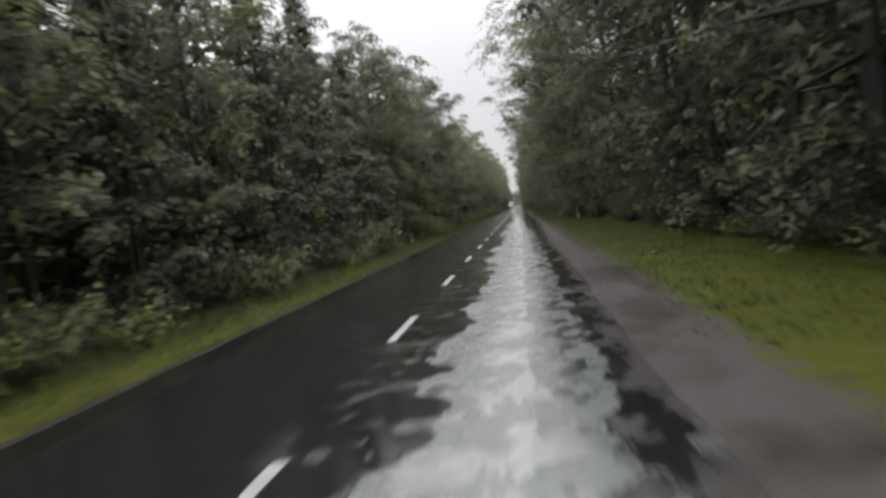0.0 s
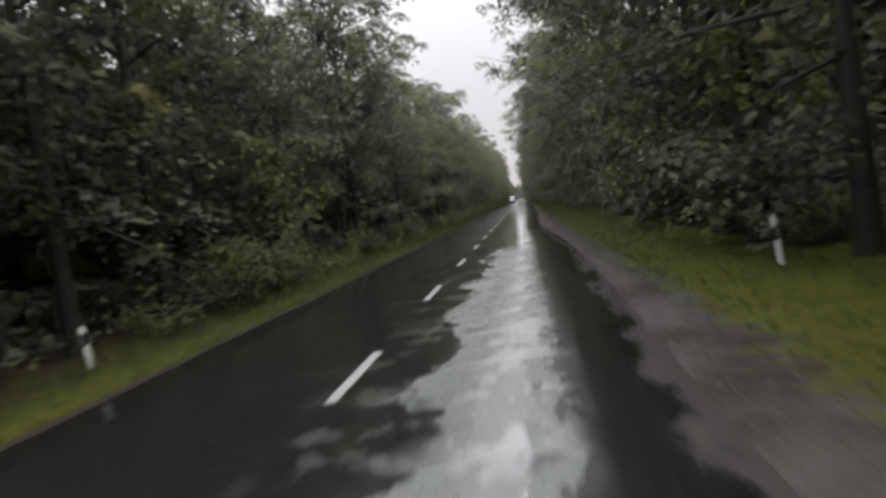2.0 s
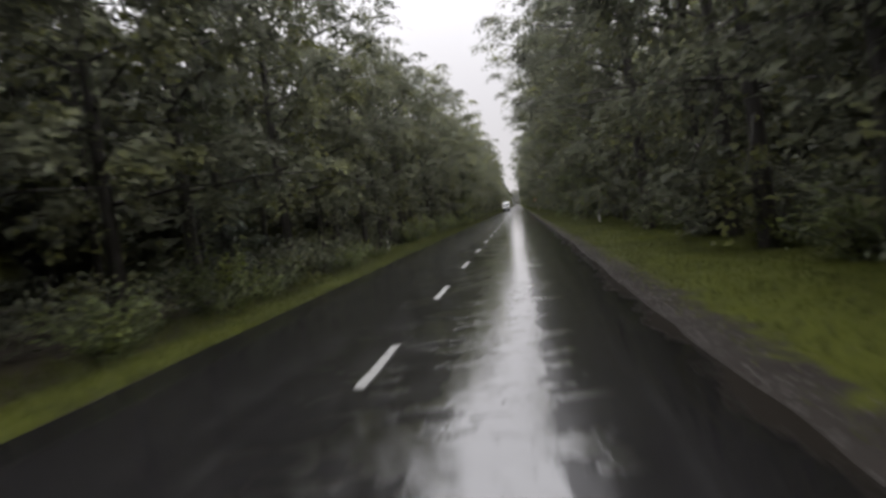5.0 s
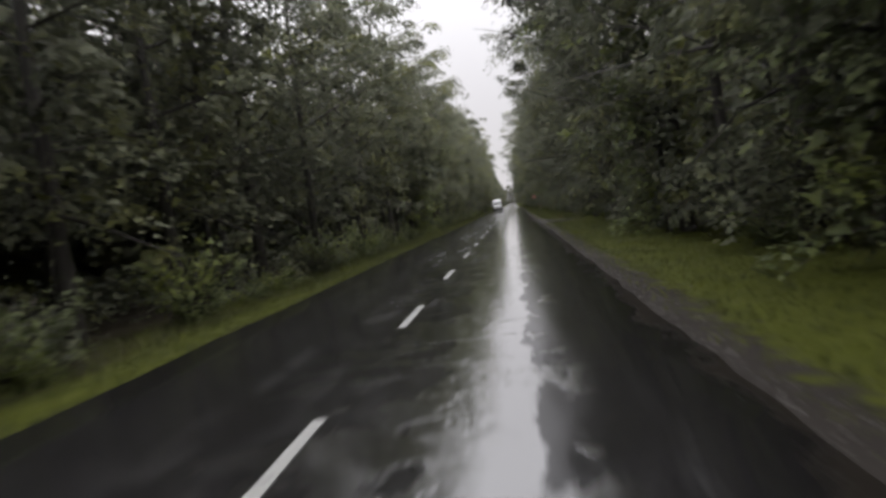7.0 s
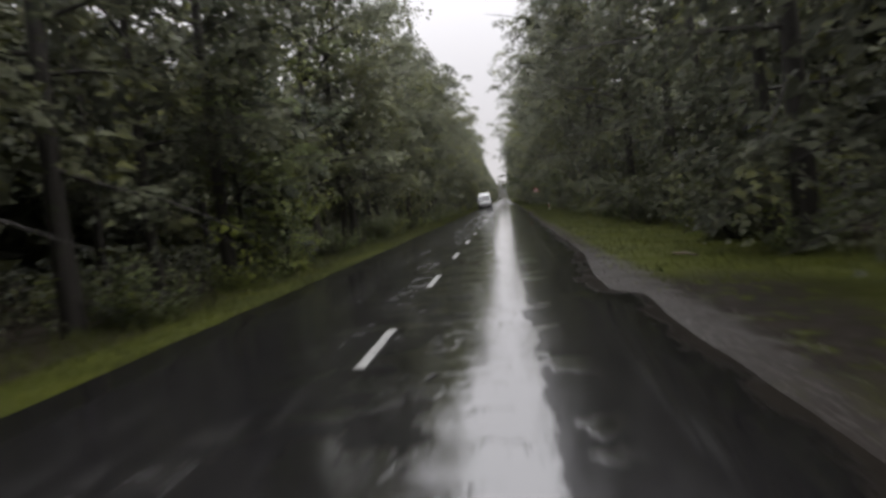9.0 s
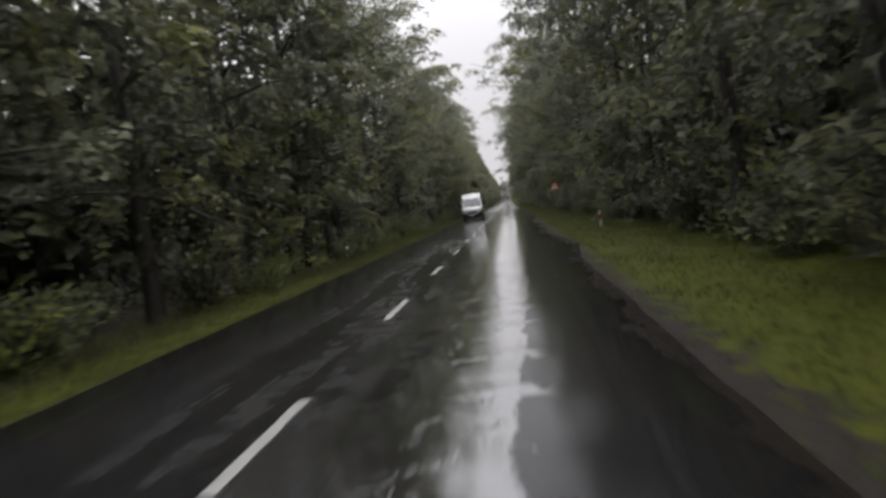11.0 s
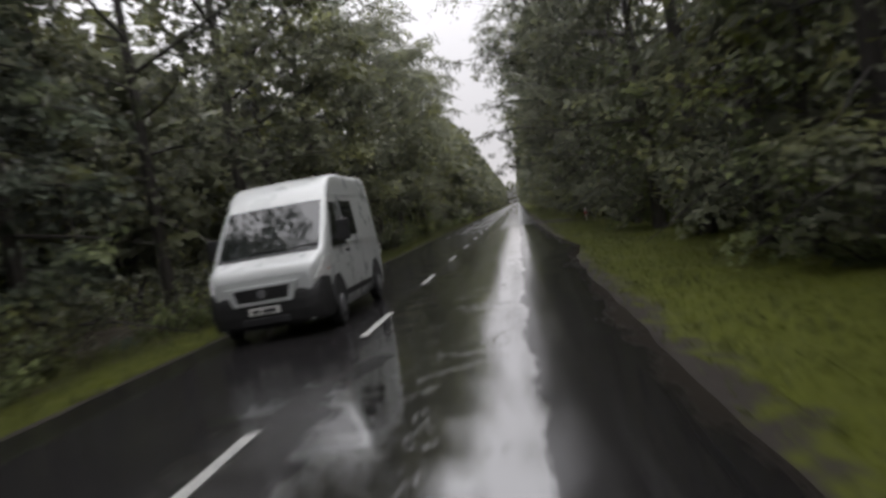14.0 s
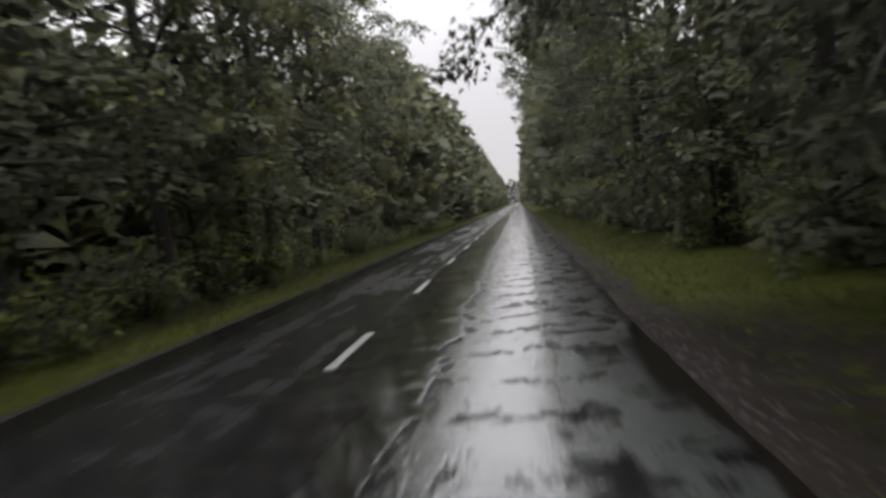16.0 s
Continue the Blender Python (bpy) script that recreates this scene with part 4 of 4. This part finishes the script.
def van_section(y):
    """Half a section, from the sill to the roof's middle line."""
    top = van_top(y)
    zs = [0.26, 0.45, 0.6, 0.75] + list(np.linspace(0.8, top - 0.14, 6)) if top > 0.99 else [0.26, 0.36, 0.45, 0.52, 0.58, 0.62, 0.66, 0.69, 0.71, top - 0.14]
    pts = [(van_side(y, z), z) for z in zs]
    w = van_side(y, top - 0.14)
    return pts + [(w * 0.995, top - 0.06), (w * 0.965, top - 0.02), (w * 0.88, top - 0.005), (w * 0.45, top), (0.0, top)]


def van_height(y, x):
    """The upper surface at x from the middle line."""
    sec = van_section(y)[9:]
    return float(np.interp(abs(x), [p[0] for p in reversed(sec)], [p[1] for p in reversed(sec)]))


def sheet(bm, rows, thick):
    """A closed sheet: rows of points, and the same pushed inwards by the vector thick."""
    n = len(rows[0])
    a = [[bm.verts.new(p) for p in r] for r in rows]
    b = [[bm.verts.new(Vector(p) + Vector(thick)) for p in r] for r in rows]
    for g in (a, b):
        for i in range(len(rows) - 1):
            for j in range(n - 1):
                bm.faces.new((g[i][j], g[i][j + 1], g[i + 1][j + 1], g[i + 1][j]))
    rim = [(0, j) for j in range(n)] + [(i, n - 1) for i in range(1, len(rows))] + [(len(rows) - 1, j) for j in range(n - 2, -1, -1)] + [(i, 0) for i in range(len(rows) - 2, 0, -1)]
    for (i, j), (k, l) in zip(rim, rim[1:] + rim[:1]):
        bm.faces.new((a[i][j], a[k][l], b[k][l], b[i][j]))
    bmesh.ops.recalc_face_normals(bm, faces=bm.faces)
    return bm


def side_panel(side, y0, y1, z0, z1, proud=0.008, slant0=0.0, slant1=0.0, arch=None):
    """A sheet that lies on the van's flank; slant moves its upper ends along the van."""
    rows = []
    for i in range(7):
        z = z0 + (z1 - z0) * i / 6
        ya, yb = y0 + slant0 * i / 6, y1 + slant1 * i / 6
        rows.append([(side * (van_side(ya + (yb - ya) * j / 10, z) + proud), ya + (yb - ya) * j / 10, z) for j in range(11)])
    return sheet(bmesh.new(), rows, (-side * (proud + 0.01), 0, 0))


def build_wheel(parent, x, y):
    r, w, s = 0.345, 0.2, 1 if x > 0 else -1
    bm = bmesh.new()
    prof = [(0.21, -0.5), (0.31, -0.5), (0.337, -0.42), (r, -0.28), (r, 0.28), (0.337, 0.42), (0.31, 0.5), (0.21, 0.5)]
    rings = [[(x + w * b, y + a * math.cos(t), r + a * math.sin(t)) for a, b in prof] for t in np.linspace(0, 2 * math.pi, 28, endpoint=False)]
    vs = [[bm.verts.new(p) for p in ring] for ring in rings]
    for i in range(28):
        for j in range(8):
            bm.faces.new((vs[i][j], vs[i][(j + 1) % 8], vs[(i + 1) % 28][(j + 1) % 8], vs[(i + 1) % 28][j]))
    bmesh.ops.recalc_face_normals(bm, faces=bm.faces)
    wheel = part("wheel", bmesh_ring(x + s * 0.02, y, r, 0.208, 0.06, 24), STEEL, parent)
    part("tyre", bm, RUBBER, wheel)
    part("hub_cap", bmesh_ring(x + s * 0.085, y, r, 0.16, 0.03, 20), STEEL, wheel, "dull grey hub cap")
    return wheel


def bmesh_ring(x, y, z, r, thick, n):
    """A dished disc that faces sideways."""
    bm = bmesh.new()
    return prism(bm, [[(x + dx, y + k * r * math.cos(t), z + k * r * math.sin(t)) for t in np.linspace(0, 2 * math.pi, n, endpoint=False)] for dx, k in ((-thick, 0.96), (-thick * 0.3, 1.0), (thick * 0.4, 1.0), (thick, 0.9), (thick * 0.7, 0.45))])


def build_van(x, y):
    root = new("van")
    root.location, root.scale = (x, y, 0.0), (1.0, 0.84, 1.05)
    ys = [0, 0.03, 0.06, 0.15, 0.25, 0.4, 0.55, 0.7, 0.82, 1.0, 1.2, 1.4, 1.6, 1.72, 1.85, 2.0, 2.2, 2.4, 2.6, 3.4, 4.2, 5.0, 5.15, 5.25, 5.34, 5.4]
    bm = bmesh.new()
    rings = []
    for yy in ys:
        half = van_section(yy)
        rings.append([(a, yy, b) for a, b in half] + [(-a, yy, b) for a, b in reversed(half[:-1])])
    prism(bm, rings)
    for f in bm.faces:
        f.smooth = len(f.verts) == 4
    body = part("body", bm, VAN_WHITE, root)
    # windscreen on the sloping front
    rows = [[((-1 + 2 * j / 14) * van_side(yy, van_top(yy) - 0.14) * 0.9, yy, 0) for j in range(15)] for yy in np.linspace(0.57, 1.42, 8)]
    rows = [[(a, yy, van_height(yy, a) + 0.008) for a, yy, _ in r] for r in rows]
    screen = part("windscreen", sheet(bmesh.new(), rows, (0, 0.012, -0.012)), VAN_GLASS, root)
    rows = [[((-1 + 2 * j / 14) * van_side(yy, van_top(yy) - 0.14) * 0.9, yy, 0) for j in range(15)] for yy in (0.49, 0.53, 0.566)]
    rows = [[(a, yy, van_height(yy, a) + 0.006) for a, yy, _ in r] for r in rows]
    part("cowl", sheet(bmesh.new(), rows, (0, 0.012, -0.012)), VAN_BLACK, root, "black scuttle below the windscreen")
    for cx, dx in ((-0.35, 0.62), (0.42, 0.5)):
        pts = [(cx + dx * s, 0.59 + 0.03 * s, van_height(0.59 + 0.03 * s, cx + dx * s) + 0.02) for s in np.linspace(0, 1, 5)]
        part_np("wiper", *tube(pts, [0.012] * 5, 6), VAN_BLACK, screen)
    for s in (-1, 1):
        part("door_window", side_panel(s, 1.0, 2.12, 1.28, 2.04, 0.008, 0.5, 0.0), VAN_GLASS, root)
        part("side_window", side_panel(s, 2.3, 3.28, 1.42, 2.06), VAN_GLASS, root)
        part("window_pillar", side_panel(s, 1.86, 1.9, 1.4, 2.03, 0.012), VAN_WHITE, root)
        part("door_handle", softened(side_panel(s, 2.0, 2.2, 1.14, 1.19, 0.025), 0.006, 1), VAN_BLACK, root)
        for seam in (1.2, 2.2, 3.36):
            part("door_seam", side_panel(s, seam, seam + 0.014, 0.5, 1.36, 0.003), VAN_BLACK, root)
        part("waist_moulding", side_panel(s, 2.24, 5.2, 1.3, 1.33, 0.014), VAN_WHITE, root)
        part("roof_moulding", side_panel(s, 1.9, 5.2, 2.16, 2.185, 0.012), VAN_WHITE, root)
        part("side_rail", side_panel(s, 1.5, 3.85, 0.42, 0.52, 0.02), VAN_BLACK, root)
        part("sill_edge", side_panel(s, 1.5, 3.85, 0.525, 0.55, 0.012), VAN_WHITE, root)
        for wy in (0.98, 4.43):
            bm = bmesh.new()
            rows = []
            for k in range(15):
                t = math.pi * k / 14
                rows.append([(s * (van_side(wy, 0.7) + 0.022), wy + q * math.cos(t), 0.36 + q * math.sin(t) * 1.04) for q in (0.47, 0.40, 0.0)])
            part("wheel_arch", sheet(bm, rows, (-s * 0.035, 0, 0)), VAN_BLACK, root)
            build_wheel(root, s * (van_side(wy, 0.5) - 0.06), wy)
        # tall head lamp at the corner of the bonnet
        rows = [[(s * (van_side(yy, z) + 0.028), yy, z) for yy in np.linspace(0.04 + 0.36 * q, 0.56 + 0.26 * q, 6)] for q, z in ((i / 5, 0.86 + 0.3 * i / 5) for i in range(6))]
        lamp = part("head_lamp", sheet(bmesh.new(), rows, (-s * 0.02, 0.01, 0)), LAMP, root, "clear tall head lamp")
        rows = [[(s * (van_side(yy, z) + 0.034), yy, z) for yy in np.linspace(0.5, 0.545, 4)] for z in (0.95, 0.97, 0.99)]
        part("turn_signal", sheet(bmesh.new(), rows, (-s * 0.01, 0, 0)), AMBER, lamp, "amber turn signal")
        bm = bmesh.new()
        box(bm, min(s * 1.1, s * 1.32), max(s * 1.1, s * 1.32), 1.18, 1.32, 1.36, 1.72)
        mirror = part("wing_mirror", softened(bm, 0.04, 3), VAN_BLACK, root)
        bm = bmesh.new()
        box(bm, min(s * 0.93, s * 1.12), max(s * 0.93, s * 1.12), 1.23, 1.29, 1.4, 1.46)
        part("mirror_arm", softened(bm, 0.01, 1), VAN_BLACK, mirror)
    # black bumper wrapped round the front, with an air intake and a number plate
    rows = []
    for z, out in ((0.24, 0.0), (0.3, 0.05), (0.45, 0.075), (0.6, 0.07), (0.7, 0.05), (0.76, 0.015)):
        row = []
        for k in range(21):
            t = math.pi * k / 20
            c = math.cos(t)
            row.append(((van_side(0.5, 0.6) + out * 0.5) * math.copysign(abs(c) ** 0.32, c), 0.52 - (0.52 + out) * math.sin(t) ** 0.5, z + (0.12 * (z - 0.24) / 0.52) * min(1.0, abs(c) * 1.15) ** 5))
        rows.append(row)
    bumper = part("bumper", sheet(bmesh.new(), rows, (0, 0.06, 0)), VAN_BLACK, root, "matt black plastic front bumper")
    grille = part("grille", softened(box(bmesh.new(), -0.48, 0.48, -0.095, 0.05, 0.66, 0.86), 0.02, 2), VAN_BLACK, root)
    for k in range(3):
        part("grille_bar", softened(box(bmesh.new(), -0.44, 0.44, -0.105, -0.097, 0.695 + 0.05 * k, 0.708 + 0.05 * k), 0.002, 1), BLACK_PLASTIC, grille)
    bm = bmesh.new()
    outer = [(-0.62, 0.9), (0.62, 0.9), (0.5, 0.61), (-0.5, 0.61)]
    inner = [(-0.49, 0.86), (0.49, 0.86), (0.42, 0.66), (-0.42, 0.66)]
    loop = [[bm.verts.new((a, yy, b)) for a, b in pts] for yy, pts in ((-0.1, outer), (-0.1, inner), (0.0, inner), (0.0, outer))]
    for p, q in zip(loop, loop[1:] + loop[:1]):
        for i in range(4):
            bm.faces.new((p[i], p[(i + 1) % 4], q[(i + 1) % 4], q[i]))
    bmesh.ops.recalc_face_normals(bm, faces=bm.faces)
    part("grille_frame", softened(bm, 0.008, 2), VAN_WHITE, root, "white frame round the grille")
    part("badge", prism(bmesh.new(), [[(0.07 * math.cos(t), yy, 0.77 + 0.07 * math.sin(t)) for t in np.linspace(0, 2 * math.pi, 18, endpoint=False)] for yy in (-0.115, -0.095)]), STEEL, grille, "round grey badge")
    plate = part("number_plate", softened(box(bmesh.new(), -0.26, 0.26, -0.105, -0.085, 0.45, 0.56), 0.004, 1), WHITE_PLASTIC, bumper, "white number plate with dark bars")
    for a, b in ((-0.2, -0.08), (-0.03, 0.2)):
        part("plate_bar", box(bmesh.new(), a, b, -0.109, -0.1055, 0.475, 0.535), BLACK_PLASTIC, plate)
    part("intake", softened(box(bmesh.new(), -0.4, 0.4, -0.09, 0.0, 0.29, 0.4), 0.012, 1), BLACK_PLASTIC, bumper)
    part("roof_vent", softened(box(bmesh.new(), -0.3, 0.1, 2.5, 2.9, 2.49, 2.58), 0.02, 2), VAN_WHITE, root, "low white roof vent")
    part("underbody", softened(box(bmesh.new(), -0.85, 0.85, 0.2, 5.2, 0.2, 0.4), 0.03, 1), VAN_BLACK, root)
    return tagged(root, "white high-roofed delivery van with black bumper in the opposite lane", "van")


build_van(-1.74, 270.8)


# ---- small things on the verge ----
def crumpled(seed, size):
    """A crumpled scrap of paper."""
    rng = random.Random(seed)
    bm = bmesh.new()
    bmesh.ops.create_icosphere(bm, subdivisions=2, radius=size)
    for v in bm.verts:
        k = rng.uniform(0.6, 1.2)
        v.co = Vector((v.co.x * k * 1.3, v.co.y * k, max(-0.1 * size, v.co.z * k * 0.45)))
    return bm


for i, (x, y) in enumerate(((5.12, 8.7), (4.9, 52.1), (5.0, 240.8))):
    scrap = part("paper_scrap", crumpled(90 + i, 0.045 if i == 0 else 0.035), WHITE_PLASTIC)
    scrap.location = (x, y, ground_height(x, y) + 0.03)
    tagged(scrap, "crumpled white paper scrap lying in the short grass", "litter", "paper scraps in the grass")

v, f = tube([(0, 0, 0), (0.5, 0.1, 1.6), (-0.2, -0.2, 3.4), (-1.0, -0.4, 6.6)], [0.09, 0.08, 0.07, 0.03], 8)
dead = part_np("dead_trunk", v, f, plain("bare grey wood", (0.3, 0.28, 0.25), 0.7, wear=0.35, scale=3.0), None, smooth=True)
dead.location = (7.6, 361.0, ground_height(7.6, 361.0) - 0.2)
tagged(dead, "bare grey dead trunk leaning out of the wood edge", "dead tree")
v, f = tube([(0, 0, 0), (0.2, -0.35, 0.02), (0.33, -0.68, -0.01)], [0.028, 0.032, 0.024], 8)
log = part_np("log", v, f, plain("peeled wood", (0.13, 0.1, 0.07), 0.65, wear=0.3, scale=3.0), None, smooth=True)
log.location = (5.3, 182.6, ground_height(5.3, 182.6) + 0.05)
tagged(log, "short peeled log lying beside the track mouth", "log")


# ---- loose stones on the gravel shoulder ----
rng_stones = np.random.default_rng(77)
n = 11000
sy = np.concatenate([rng_stones.uniform(-2, 200, n - 2500), rng_stones.uniform(285, 330, 2500)])
sx = np.array([right_edge(q) for q in sy]) + rng_stones.exponential(0.35, n) + 0.04
size = rng_stones.uniform(0.008, 0.026, n)
spot = np.column_stack([sx, sy, np.array([ground_height(p, q) for p, q in zip(sx, sy)]) + size * 0.2])
corner = np.array([[1, 0, -0.3], [-0.5, 0.87, -0.3], [-0.5, -0.87, -0.3], [0.1, 0.1, 0.75]])
turn = rng_stones.uniform(0, 2 * np.pi, n)
cx = corner[None, :, 0] * np.cos(turn)[:, None] - corner[None, :, 1] * np.sin(turn)[:, None]
cy = corner[None, :, 0] * np.sin(turn)[:, None] + corner[None, :, 1] * np.cos(turn)[:, None]
stone_verts = spot[:, None] + np.stack([cx, cy, np.repeat(corner[None, :, 2], n, 0)], -1) * size[:, None, None] * rng_stones.uniform(0.7, 1.3, (n, 4, 1))
stone_faces = (np.arange(n)[:, None, None] * 4 + np.array([[0, 1, 3], [1, 2, 3], [2, 0, 3], [0, 2, 1]])[None]).reshape(-1, 3)
stones = part_np("gravel", stone_verts.reshape(-1, 3), stone_faces, plain("wet grey stone", (0.1, 0.09, 0.085), 0.5, wear=0.5, scale=9.0))
tagged(stones, "loose wet stones on the gravel shoulder of the road", "gravel", kind="stuff")
